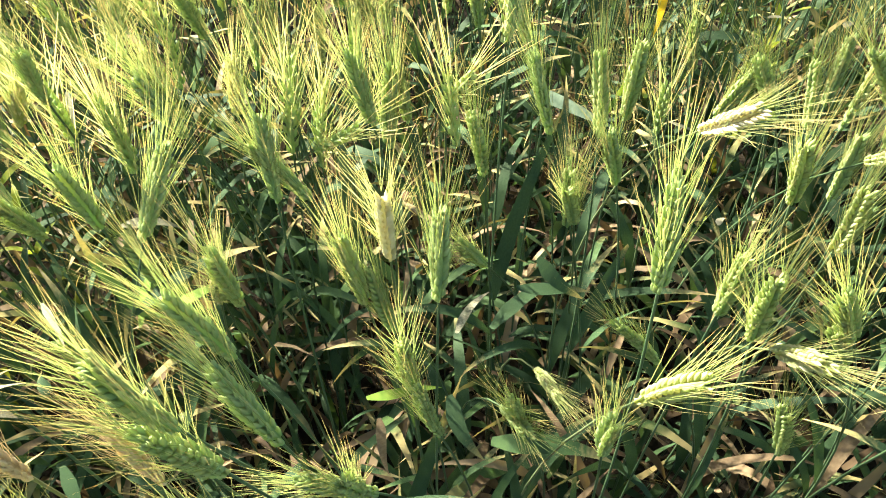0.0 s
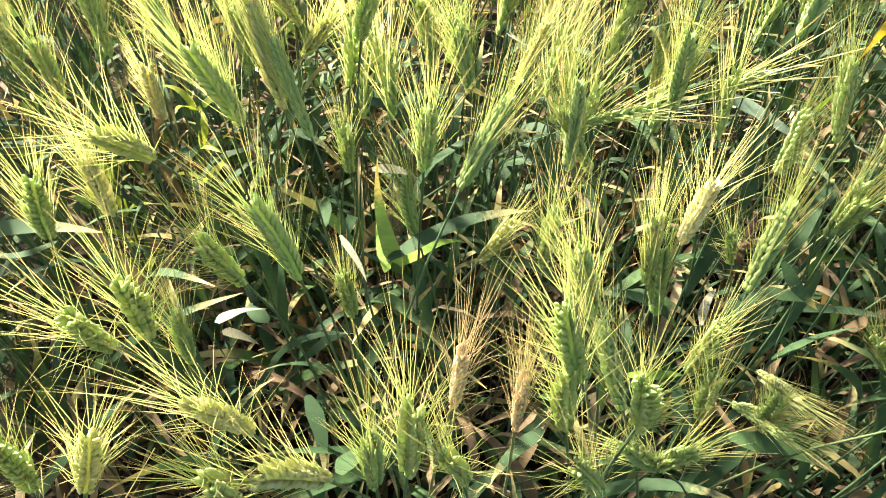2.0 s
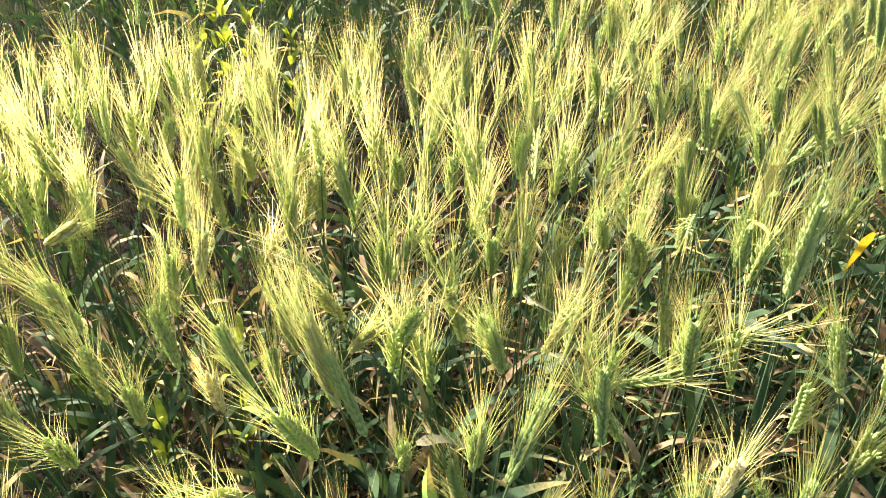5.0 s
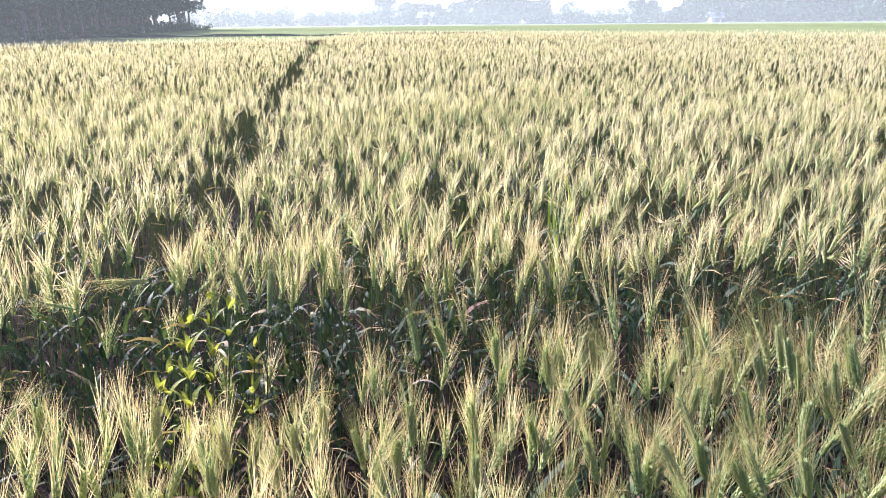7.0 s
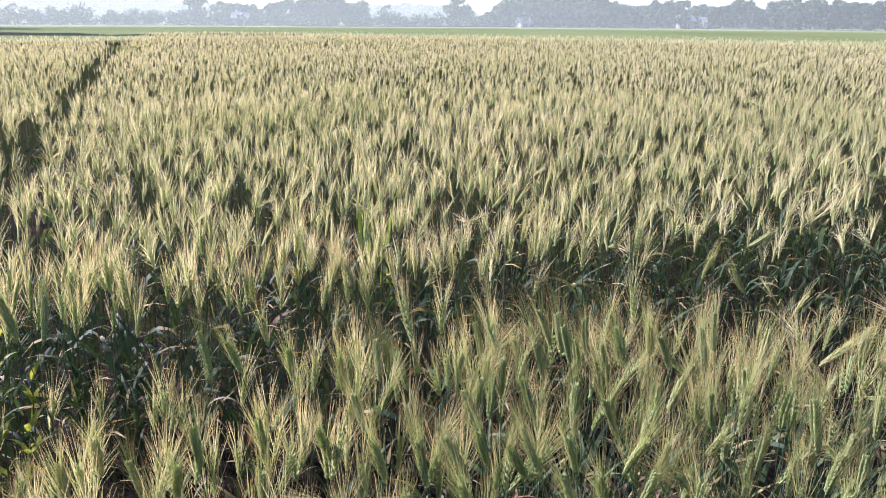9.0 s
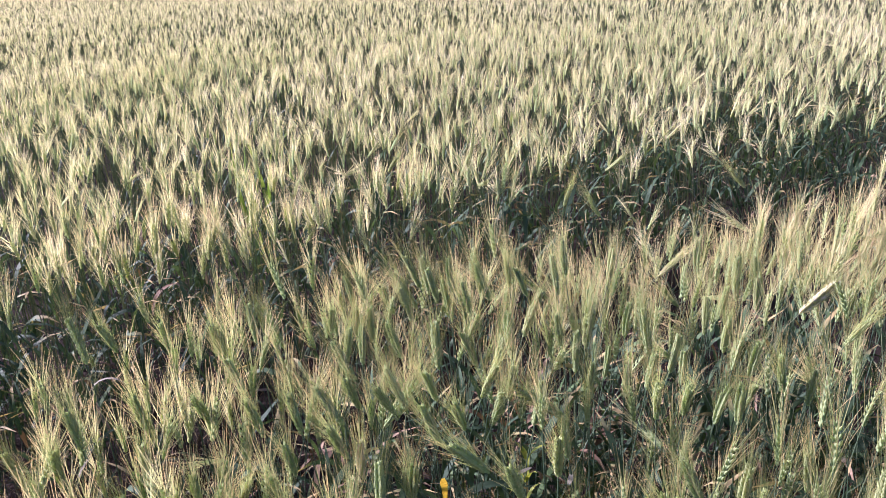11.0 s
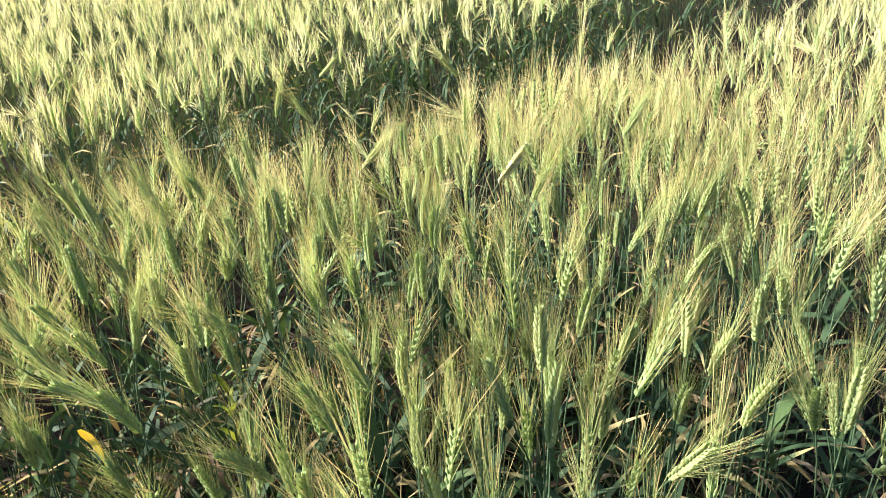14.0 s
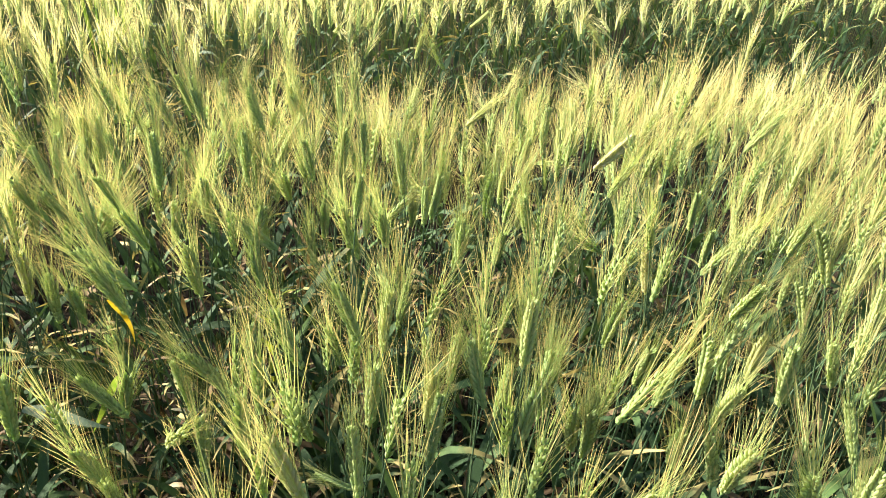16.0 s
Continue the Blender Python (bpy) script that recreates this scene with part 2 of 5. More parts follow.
def ear_piece(level, seed, spread=1.0):
    """An ear of bearded wheat, 1 long from its foot up +z. level 0: each floret and awn; 4: a bare outline."""
    r = np.random.default_rng(seed)
    nodes = (22, 13, 11, 0, 0)[level]
    out = []
    bow = r.uniform(-0.10, 0.10, 2)
    wring = r.uniform(-0.5, 0.5)

    def axis(z):
        return np.array([bow[0] * z * z, bow[1] * z * z, z])

    def wrung(p, z):
        c, s = math.cos(wring * z), math.sin(wring * z)
        return np.array([c * p[0] - s * p[1], s * p[0] + c * p[1], p[2]])

    def awn(start, way, length, width):
        way = way / np.linalg.norm(way)
        side = np.cross(way, r.normal(size=3))
        curl = r.uniform(-0.06, 0.12) * length
        away = np.array([start[0], start[1], 0])
        away = away / (np.linalg.norm(away) + 1e-6)
        if level == 0:
            pts = [start, start + way * length * 0.5 + away * curl * 0.2, start + way * length + away * curl]
            v, f, m, a = tube(pts, [width, width * 0.75, 0], 3, 1)
            edge = np.isin(np.sort(f % 3, axis=1)[:, 0], (0,)) & (np.sort(f % 3, axis=1)[:, 2] == 2) & ~(f % 3 == 1).any(1)
            return v, f[~edge], m[~edge], a
        side = side / np.linalg.norm(side) * width
        tip = start + way * length + away * curl
        low = (0, 0.05, 0.2, 0.35, 0.42)[level]
        if level < 3:
            thin = side * 0.4
            return np.array([start + side, start - side, tip + thin, tip - thin]), np.array([(0, 1, 3), (0, 3, 2)]), np.full(2, 1), np.array([low, low, *[1.0 if level < 2 else 0.64] * 2])
        return np.array([start + side, start - side, tip]), np.array([(0, 1, 2)]), np.full(1, 1), np.array([low, low, 0.6])

    def floret(start, way, length, width):
        way = way / np.linalg.norm(way)
        if level == 0:
            out_way = np.array([start[0], start[1], 0.0]) * 0.25
            pts = [start + way * length * s + out_way * math.sin(3.14 * s) for s in (0, 0.28, 0.62, 1.0)]
            return tube(pts, [0.35 * width, 1.0 * width, 0.82 * width, 0], 4, 0)
        if level == 1:
            pts = [start + way * length * s for s in (0, 0.4, 1.0)]
            return tube(pts, [0.4 * width, width, 0], 3, 0)
        return tube([start, start + way * length], [width, 0], 3, 0)

    width_awn = (0.0027, 0.0056, 0.0085, 0.013, 0.026)[level]
    for i in range(nodes):
        z = 0.90 * i / nodes
        side = 1.0 if i % 2 else -1.0
        taper = min(1.0, 0.74 + 0.9 * z, 0.62 + 0.75 * (1 - z))
        foot = np.array([side * 0.022, 0, 0])
        for fan in ((0, -1, 1), (-1, 1), (side,))[level]:
            way = np.array([side * (0.42 if fan == 0 else 0.26) * r.uniform(0.8, 1.2), fan * 0.28 + r.normal(0, 0.06), 1.0]) * np.array([taper, taper, 1])
            length = r.uniform(0.135, 0.185) * taper
            wide = (0.031, 0.037, 0.06)[level] * taper
            start = axis(z) + wrung(foot + np.array([0, fan * 0.016, 0]), z)
            way = wrung(way, z)
            out.append(floret(start, way, length, wide))
            for again in range((1, 1 + (i % 3 == 0), 1 + i % 2)[level]):
                root = start + way / np.linalg.norm(way) * length * (0.94 - 0.25 * again)
                flare = spread * (0.27 + 0.10 * (1 - z))
                w = np.array([side * flare * r.uniform(0.15, 1.25), (fan or r.uniform(-1, 1)) * flare * r.uniform(-0.1, 1.05) + r.normal(0, 0.06), 1.0])
                out.append(awn(root, wrung(w, z), r.uniform(0.68, 1.02) * (0.88 + 0.12 * z), width_awn))
    if level == 1:
        out.append(tube([axis(s) for s in (0.0, 0.3, 0.95)], [0.03, 0.042, 0.0], 3, 0))
    if level == 2:
        out.append(tube([axis(s) for s in (0.0, 0.35, 0.98)], [0.035, 0.055, 0.0], 3, 0))
    if level == 3:
        out.append(tube([axis(s) for s in (0.0, 0.45, 1.0)], [0.03, 0.06, 0.0], 3, 0))
    if level == 4:
        out.append(tube([axis(s) for s in (0.0, 1.0)], [0.07, 0.0], 3, 0))
    for k in range((3, 2, 3, 11, 7)[level]):
        z = 1.0 if level < 2 else r.uniform(0.1, 1.0)
        a = r.uniform(0, 6.28)
        flare = spread * r.uniform(0.04, 0.42)
        start = axis(z) + np.array([math.cos(a), math.sin(a), 0]) * (0.0 if level < 2 else 0.06)
        out.append(awn(start, np.array([math.cos(a) * flare, math.sin(a) * flare, 1.0]), r.uniform(0.65, 1.0), width_awn))
    if level == 0:
        out.append(tube([axis(s) for s in (-0.02, 0.3, 0.6, 0.92)], [0.02, 0.036, 0.034, 0.012], 5, 0))
    return joined(out)


def blade_piece(seed, steps, fold, mat, droop=None, twist=None):
    """A leaf blade 1 long that leaves the stem along +x, rises and droops; folded along its midrib where fold is set."""
    r = np.random.default_rng(seed)
    droop = r.uniform(0.3, 2.6) if droop is None else droop
    twist = r.uniform(-1.6, 1.6) if twist is None else twist
    rise = r.uniform(0.9, 1.4)
    p, ang = np.zeros(3), rise
    centre, sides = [], []
    for i in range(steps + 1):
        s = i / steps
        centre.append(p.copy())
        sides.append(twist * s)
        ang = rise - droop * s ** 1.3
        p = p + np.array([math.cos(ang), 0.10 * math.sin(3 * s + seed), math.sin(ang)]) / steps
    v, a, f = [], [], []
    across = 3 if fold else 2
    for i, (c, tw) in enumerate(zip(centre, sides)):
        s = i / steps
        w = 0.040 * min(1, 3.2 * s + 0.35) * (1 - s ** 2.2) + 0.0015
        side = np.array([-0.25 * math.sin(tw), math.cos(tw), math.sin(tw)])
        if fold:
            v += [c - side * w, c + np.array([0, 0, -0.35 * w]), c + side * w]
        else:
            v += [c - side * w, c + side * w]
        a += [s] * across
    for i in range(steps):
        for k in range(across - 1):
            q = i * across + k
            f += [(q, q + 1, q + across + 1), (q, q + across + 1, q + across)]
    f = np.array(f)
    return np.array(v), f, np.full(len(f), mat), np.array(a)


EARS = [[ear_piece(level, 31 * level + k, (0.7, 1.0, 1.4, 0.85)[k % 4] * (1 if level < 2 else 1.2)) for k in range(6)] for level in range(5)]
BLADES = [[blade_piece(50 + k, steps, fold, 3) for k in range(8)] for steps, fold in ((9, True), (5, False), (3, False))]
DRY_BLADES = [[blade_piece(90 + k, steps, fold, 4, droop=1.8 + 0.25 * k) for k in range(6)] for steps, fold in ((7, True), (4, False), (3, False))]


def stems(soup, root, top, way, radius, ripe, steps, sides):
    """Stalks from root (n,3) to the ear's foot top (n,3), which they reach along way (n,3)."""
    mid = top - way * np.linalg.norm(top - root, axis=1, keepdims=True) * 0.35
    s = np.linspace(0, 1, steps + 1)[None, :, None]
    c = (1 - s) ** 2 * root[:, None] + 2 * s * (1 - s) * mid[:, None] + s * s * top[:, None]
    ang = np.arange(sides) * 2 * np.pi / sides
    ring = np.stack([np.cos(ang), np.sin(ang), 0 * ang], 1)
    rad = radius * (1.15 - 0.45 * s)
    v = c[:, :, None] + rad[..., None] * ring[None, None]
    f = []
    for i in range(steps):
        for k in range(sides if sides > 2 else 1):
            a, b = i * sides + k, i * sides + (k + 1) % sides
            f += [(a, b, b + sides), (a, b + sides, a + sides)]
    f, n = np.array(f), len(root)
    per = (steps + 1) * sides
    soup.add(v, f[None] + (np.arange(n) * per)[:, None, None], np.full(n * len(f), 2), np.repeat(ripe, per),
             np.tile(np.repeat(np.linspace(0, 1, steps + 1), sides), n))
    return c


def turn_z(a):
    c, s, o = np.cos(a), np.sin(a), 0 * a
    return np.stack([np.stack([c, -s, o], 1), np.stack([s, c, o], 1), np.stack([o, o, o + 1], 1)], 1)


# ---- plan of the field ----
def lumps(x, y, size, seed):
    """Smooth chance field between about -1 and 1, for clumps and thin spots."""
    r = np.random.default_rng(seed)
    out = 0
    for k in range(6):
        a, p = r.uniform(0, 6.28, 2)
        w = r.uniform(0.7, 1.5) * 6.28 / size
        out = out + np.sin(w * (np.cos(a) * x + np.sin(a) * y) + p)
    return out / 3.0


def near_back(x):
    """Back edge of the near plot."""
    return np.interp(x, [-3, -0.6, 0.1, 0.45, 0.9, 2.2, 8], [1.05, 1.17, 1.25, 1.50, 1.60, 1.50, 1.2])


def far_front(x):
    """Front edge of the far plots."""
    return np.interp(x, [-3, -0.6, -0.2, 0.4, 1.3, 2.6, 8], [1.75, 1.90, 2.02, 2.16, 2.16, 2.22, 2.2])


def lane(y):
    """Middle of the lane that runs away between the two far plots."""
    return -0.5 - 0.14 * y + 0.035 * np.sin(1.9 * y + 0.6) + 0.03 * np.sin(0.8 * y)


def far_end(x):
    return np.where(x < lane(28), 29.7 + 0.7 * (x + 4.8), np.minimum(37.0, 37.0 - 0.75 * (x - 4)))


HOLES = [(0.60, 0.72, 0.10), (0.68, 0.60, 0.07), (0.92, 0.60, 0.05), (1.06, 0.54, 0.05), (0.136, 1.33, 0.07), (0.30, 1.28, 0.05),
         (0.56, 1.40, 0.05), (0.83, 1.56, 0.06), (1.157, 1.37, 0.06), (1.09, 1.70, 0.10), (1.57, 1.53, 0.08), (0.0, 1.0, 0.05),
         (0.66, 0.78, 0.06), (0.68, 0.94, 0.05), (0.54, 0.58, 0.06), (0.65, 0.48, 0.05),
         (1.32, 0.20, 0.06), (1.20, 0.27, 0.05), (1.44, 0.31, 0.05), (1.10, 0.36, 0.04)]


def field_share(x, y):
    """How dense the wheat stands at a place, 0 to 1."""
    full = 0.70 + 0.30 * lumps(x, y, 0.35, 3) + 0.75 * lumps(x, y, 0.15, 6) + 0.12 * lumps(x, y, 1.3, 4)
    gap = (y > near_back(x)) & (y < far_front(x))
    in_lane = (np.abs(x - lane(y)) < (0.10 + 0.0042 * y) * (1 + 0.35 * lumps(x, y, 0.7, 17))) & (y > 1.6) & (y < 27)
    share = np.where(gap, np.where(x < -0.2, 0.18, 0.07), full)
    share = np.where(in_lane, np.where(y < 5.0, 0.12, 0.05), share)
    share = np.where((x > 0.48) & (y < 0.2 + 0.75 * x) & (y < 1.1) & (x < 1.9), share * 0.64, share)
    share = np.where((x < 0.35) & (y > 0.53) & (y < 1.2), share * 1.4, share)
    for hx, hy, r in HOLES:
        share = np.where(np.hypot(x - hx, y - hy) < r, 0.05, share)
    return np.where(y > far_end(x), 0, share)


def scatter(x0, x1, y0, y1, per_square):
    """Jittered places in a rectangle, thinned by the field's plan."""
    step = 1 / math.sqrt(per_square)
    gx, gy = np.meshgrid(np.arange(x0, x1, step), np.arange(y0, y1, step))
    x = gx.ravel() + rng.uniform(-0.5, 0.5, gx.size) * step * 1.3
    y = gy.ravel() + rng.uniform(-0.5, 0.5, gx.size) * step * 1.3
    keep = rng.random(x.size) < field_share(x, y)
    return x[keep], y[keep]


MIDDLE = (0.35, -0.05)                                 # the spot from which one looks over the field
PATCH = (-0.45, 1.75, 0.05, 1.20)                    # where each plant is built singly


def in_core(x, y):
    """The stretch in which every plant stands at its own named spot."""
    return (x > -0.30) & (x < 0.66) & (y > 0.05) & (y < 0.53)


def bearing(x, y):
    return np.degrees(np.arctan2(x - MIDDLE[0], y - MIDDLE[1]))


def grow(soup, x, y, level, blades, dry, leaf_level):
    """Wheat plants at places, added to one soup."""
    n = len(x)
    if n == 0:
        return
    # rises with distance too: the far awns' scattered sunlight is put into this colour
    ripe = np.clip(0.27 + 0.50 * np.clip(np.maximum((y - 0.9) / 1.3, (x - 1.3) / 1.9), 0, 1) + 0.13 * lumps(x, y, 3.0, 5) + 0.10 * np.clip((y - 5) / 8, 0, 1) + rng.normal(0, 0.13, n), 0, 1)
    ripe = np.where(rng.random(n) < 0.008, 0.85, ripe) + 0.16 * np.clip((0.75 - x) / 0.8, 0, 1) * (y < 1.4)
    height = 0.80 + 0.03 * lumps(x, y, 0.8, 9) + rng.normal(0, 0.045, n)
    gap = (y > near_back(x)) & (y < far_front(x))
    height = np.where(gap, height * rng.uniform(0.55, 0.95, n), height)
    rear = np.clip((y - near_back(x) + 0.5) / 0.3, 0, 1) * (y < near_back(x)) * np.clip((x - 0.6) / 0.3, 0, 1)
    height = height - 0.07 * rear
    edge = np.clip((y - far_front(x)) / 0.35, 0, 1)
    height = np.where((edge > 0) & (edge < 1), height * np.clip(0.98 + 0.02 * edge + rng.normal(0, 0.04, n), 0.8, 1.05), height)
    lean = np.abs(rng.normal(0, 0.22, n)) + np.where(rng.random(n) < 0.07, rng.uniform(0.4, 1.1, n), 0)
    az = rng.uniform(0, 6.28, n)
    d = np.stack([np.sin(lean) * np.cos(az) + 0.09, np.sin(lean) * np.sin(az) + 0.04, np.cos(lean)], 1)
    top = np.stack([x, y, height], 1)
    root = top - d * np.array([[1, 1, 0]]) * rng.uniform(0.1, 0.5, (n, 1)) - np.array([[0, 0, 1]]) * height[:, None]
    size = rng.uniform(0.080, 0.104, n) * (1 if level < 2 else 0.92)
    pick = rng.integers(0, 6, n)
    turn = frame_of(d)
    for k in range(6):
        s = pick == k
        soup.stamp(EARS[level][k], turn[s], size[s], top[s], ripe[s])
    sides = 3 if level < 2 else 2
    c = stems(soup, root, top, d, (0.0016, 0.0016, 0.0020, 0.003, 0.005)[level], ripe, (6, 5, 2, 1, 1)[level], sides)
    for count, kinds, low, high in ((blades, BLADES, 0.10, 0.66), (dry, DRY_BLADES, 0.03, 0.4)):
        for b in range(math.ceil(count)):
            use = rng.random(n) < min(1, count - b)
            at = rng.uniform(low, high, n)
            i = (at * (c.shape[1] - 1)).astype(int)
            f = (at * (c.shape[1] - 1) - i)[:, None]
            idx = np.arange(n)
            place = c[idx, i] * (1 - f) + c[idx, np.minimum(i + 1, c.shape[1] - 1)] * f
            length = rng.uniform(0.13, 0.26, n) * (1 if level < 3 else 1.4)
            tz = turn_z(rng.uniform(0, 6.28, n))
            kind = rng.integers(0, len(kinds[leaf_level]), n)
            for k in range(len(kinds[leaf_level])):
                s = use & (kind == k)
                soup.stamp(kinds[leaf_level][k], tz[s], length[s], place[s], ripe[s])


def far_wheat():
    rings = ((1, 0.0, 2.4, 390, 2.4, 0.35, 1, -55, 80), (2, 2.4, 8.0, 182, 0.9, 0.1, 2, -40, 76),
             (3, 8.0, 20.0, 116, 0.0, 0, 2, -37, 60), (4, 20.0, 42.0, 55, 0, 0, 2, -37, 50), (3, 0.0, 7.0, 42, 0.6, 0, 2, 0, 0))
    for level, near, far, dense, blades, dry, leaf_level, left, right in rings:
        x, y = scatter(-far, far * 1.1, -7.0 if far == 7.0 else -1.2, far + 1, dense)
        d = np.hypot(x - MIDDLE[0], y - MIDDLE[1])
        d = d * (1 + 0.10 * lumps(x, y, 0.25, 31))
        b = bearing(x, y)
        seen = (d >= near) & (d < far) & (b > left) & (b < right)
        if level == 1:
            seen = (d < far) & (np.hypot(x - MIDDLE[0], y - MIDDLE[1]) > 0.3) & ((b > left) & (b < right) | (d < 1.2)) & (y > -0.9)
            spots = np.array(SPOTS)
            close = np.array([np.min(np.hypot(spots[:, 0] - px, spots[:, 1] - py)) for px, py in zip(x, y)])
            seen &= (close > 0.04) & ~in_core(x, y) & (np.hypot(x - 0.66, y - 0.84) > 0.085)
        if far == 7.0:
            seen = (d < far) & ~((b > -37) & (b < 72)) & ~((d < 2.3) & (b > -55) & (b < 80)) & (d > 1.2)
        soup = Soup()
        grow(soup, x[seen], y[seen], level, blades, dry, leaf_level)
        ob = new("wheat_stand", soup.mesh("wheat_stand", STRAW_SET))
        tagged(ob, ("dense stand of half-ripe bearded wheat in the field", "half-ripe bearded wheat in the middle distance",
                    "pale bearded wheat far out in the field", "hazy pale wheat at the far end of the field")[level - 1] if far != 7.0 else "loose outer stand of bearded wheat around the plot",
               "wheat", kind="stuff")


# ---- ground ----
def ground_sheet():
    xs = np.unique(np.concatenate([np.linspace(-3, 4, 57), np.linspace(-60, 60, 31), np.linspace(-900, 900, 31)]))
    ys = np.unique(np.concatenate([np.linspace(-1, 4, 41), np.linspace(-60, 140, 41), np.linspace(-900, 900, 31)]))
    gx, gy = np.meshgrid(xs, ys)
    gz = 0.012 * lumps(gx, gy, 0.5, 21) + 0.01 * lumps(gx, gy, 0.16, 22)
    near = (np.abs(gx) < 8) & (np.abs(gy) < 8)
    gz = np.where(near, gz, 0.0) - np.where((np.abs(gx - lane(gy)) < 0.2) & (gy > 1.5) & near, 0.04, 0)
    v = np.stack([gx.ravel(), gy.ravel(), gz.ravel()], 1)
    w = len(xs)
    f = [(i + j * w, i + 1 + j * w, i + 1 + (j + 1) * w, i + (j + 1) * w) for j in range(len(ys) - 1) for i in range(w - 1)]
    me = bpy.data.meshes.new("ground")
    me.from_pydata(v.tolist(), [], f)
    me.polygons.foreach_set("use_smooth", [True] * len(f))
    me.materials.append(SOIL)
    tagged(new("ground", me), "dark brown crumbly soil of the wheat field", "ground", kind="structure")


def crop_sheet():
    """Low green crop between the wheat and the trees."""
    v, f = [], []
    xs = np.linspace(-260, 320, 59)
    for i, x in enumerate(xs):
        front = float(far_end(np.array(np.clip(x, -14, 20)))) + 3.5
        v += [(x, front, 0.02), (x, front + 0.4, 0.22), (x, front + 30, 0.24), (x, 300, 0.24)]
        if i:
            q = 4 * i
            f += [(q - 4 + k, q + k, q + k + 1, q - 3 + k) for k in range(3)]
    me = bpy.data.meshes.new("green_field")
    me.from_pydata(v, [], f)
    me.materials.append(GRASS)
    tagged(new("green_field", me), "flat bright green field of young crop", "field", kind="structure")


ground_sheet()
crop_sheet()


# ---- single wheat plants ----
def part(name, me, parent, label="", m=None):
    ob = new(name, me)
    ob.parent = parent
    if m is not None:
        ob.matrix_basis = m
    return tagged(ob, label)


def only(piece, mats, ripe):
    """The faces of a piece with these material numbers, as a soup of its own."""
    v, f, m, a = piece
    f = f[np.isin(m, mats)]
    used = np.unique(f)
    s = Soup()
    s.add(v[used], np.searchsorted(used, f), np.zeros(len(f)), np.full(len(used), ripe), a[used])
    return s


RIPENESS = (0.22, 0.36, 0.52, 0.78, 1.0, 1.3)
SPREADS = (0.55, 0.85, 1.35)
HEADS = {}
for k in range(3):
    for j, spread in enumerate(SPREADS):
        piece = ear_piece(0, 700 + 10 * k + j, spread)
        for i, ripe in enumerate(RIPENESS):
            dead = ripe > 1.1
            if dead:
                piece = (piece[0] * np.array((0.6, 0.6, 1.0)), *piece[1:])
            HEADS[k, j, i] = (only(piece, (0,), ripe).mesh("ear", [TAN if dead else HUSK]), only(piece, (1,), ripe * 0.47).mesh("beard", [TAN if dead else AWN]))


def blade_mesh(piece, mat, name):
    s = Soup()
    s.add(piece[0], piece[1], np.zeros(len(piece[1])), np.full(len(piece[0]), 0.3), piece[3])
    return s.mesh(name, [mat])


GREEN_BLADES = [blade_mesh(b, LEAF, "leaf") for b in BLADES[0]]
BROWN_BLADES = [blade_mesh(b, DRY, "dry_leaf") for b in DRY_BLADES[0]]
SPOTS = []
LOOKS = {0: "green bearded wheat plant with a plump upright ear", 1: "green bearded wheat plant with yellowing awns",
         2: "yellow-green bearded wheat plant nearing ripeness", 3: "pale straw-coloured bearded wheat plant with a leaning ear",
         4: "bleached white wheat plant with a dry dead ear", 5: "withered wheat plant with a bristly tan-brown ear"}


def wheat_plant(foot, way, length, ripe, spread):
    """One stalk of bearded wheat whose ear starts at foot and points along way."""
    SPOTS.append(foot[:2])
    way = Vector(way).normalized()
    if ripe < 0.7:
        ripe = float(np.clip(ripe + 0.17 * np.clip((0.2 - foot[0]) / 0.35, -1, 1), 0.2, 0.7)) if foot[0] < 0.65 else ripe
    i = int(np.argmin([abs(ripe - r) for r in RIPENESS]))
    j = int(np.argmin([abs(spread - s) for s in (0.65, 0.95, 1.5)]))
    flat = Vector((way.x, way.y, 0)) * rng.uniform(0.08, 0.35)
    root = Vector((foot[0] - flat.x + rng.normal(0, 0.02), foot[1] - flat.y + rng.normal(0, 0.02), 0.0))
    plant = new("wheat_plant")
    plant.location = root
    tagged(plant, LOOKS[i], "wheat plant", "bearded wheat plants", "thing")
    top = np.array([foot]) - np.array(root)
    s = Soup()
    c = stems(s, np.array([[0.0, 0, -0.02]]), top, np.array([way if way.z > 0.6 else way * 0.35 + Vector((0, 0, 0.65))]), 0.0016, np.array([ripe * 0.8]), 9, 5)[0]
    part("stem", s.mesh("stem", [HUSK, AWN, STEM]), plant)
    turn = Matrix(frame_of(np.array([way]))[0].tolist()).to_4x4()
    pick = int(rng.integers(0, 3))
    ear_mesh, beard_mesh = HEADS[pick, j, i]
    ear = part("ear", ear_mesh, plant, m=Matrix.Translation(top[0].tolist()) @ turn @ Matrix.Scale(length, 4))
    part("beard", beard_mesh, ear, "long bristly awns")
    for b in range(3 + int(rng.integers(0, 2))):
        brown = b >= 3
        kinds = BROWN_BLADES if brown else GREEN_BLADES
        at = rng.uniform(0.1, 0.5) if brown else (0.16, 0.36, 0.56)[b] + rng.uniform(-0.08, 0.08)
        place = c[min(int(at * 9), 9)]
        m = Matrix.Translation(place.tolist()) @ Matrix.Rotation(rng.uniform(0, 6.28), 4, "Z") @ Matrix.Scale(rng.uniform(0.13, 0.23), 4)
        part("dry_leaf" if brown else "leaf", kinds[int(rng.integers(0, len(kinds)))], plant, "withered brown leaf" if brown else "", m)
    return plant


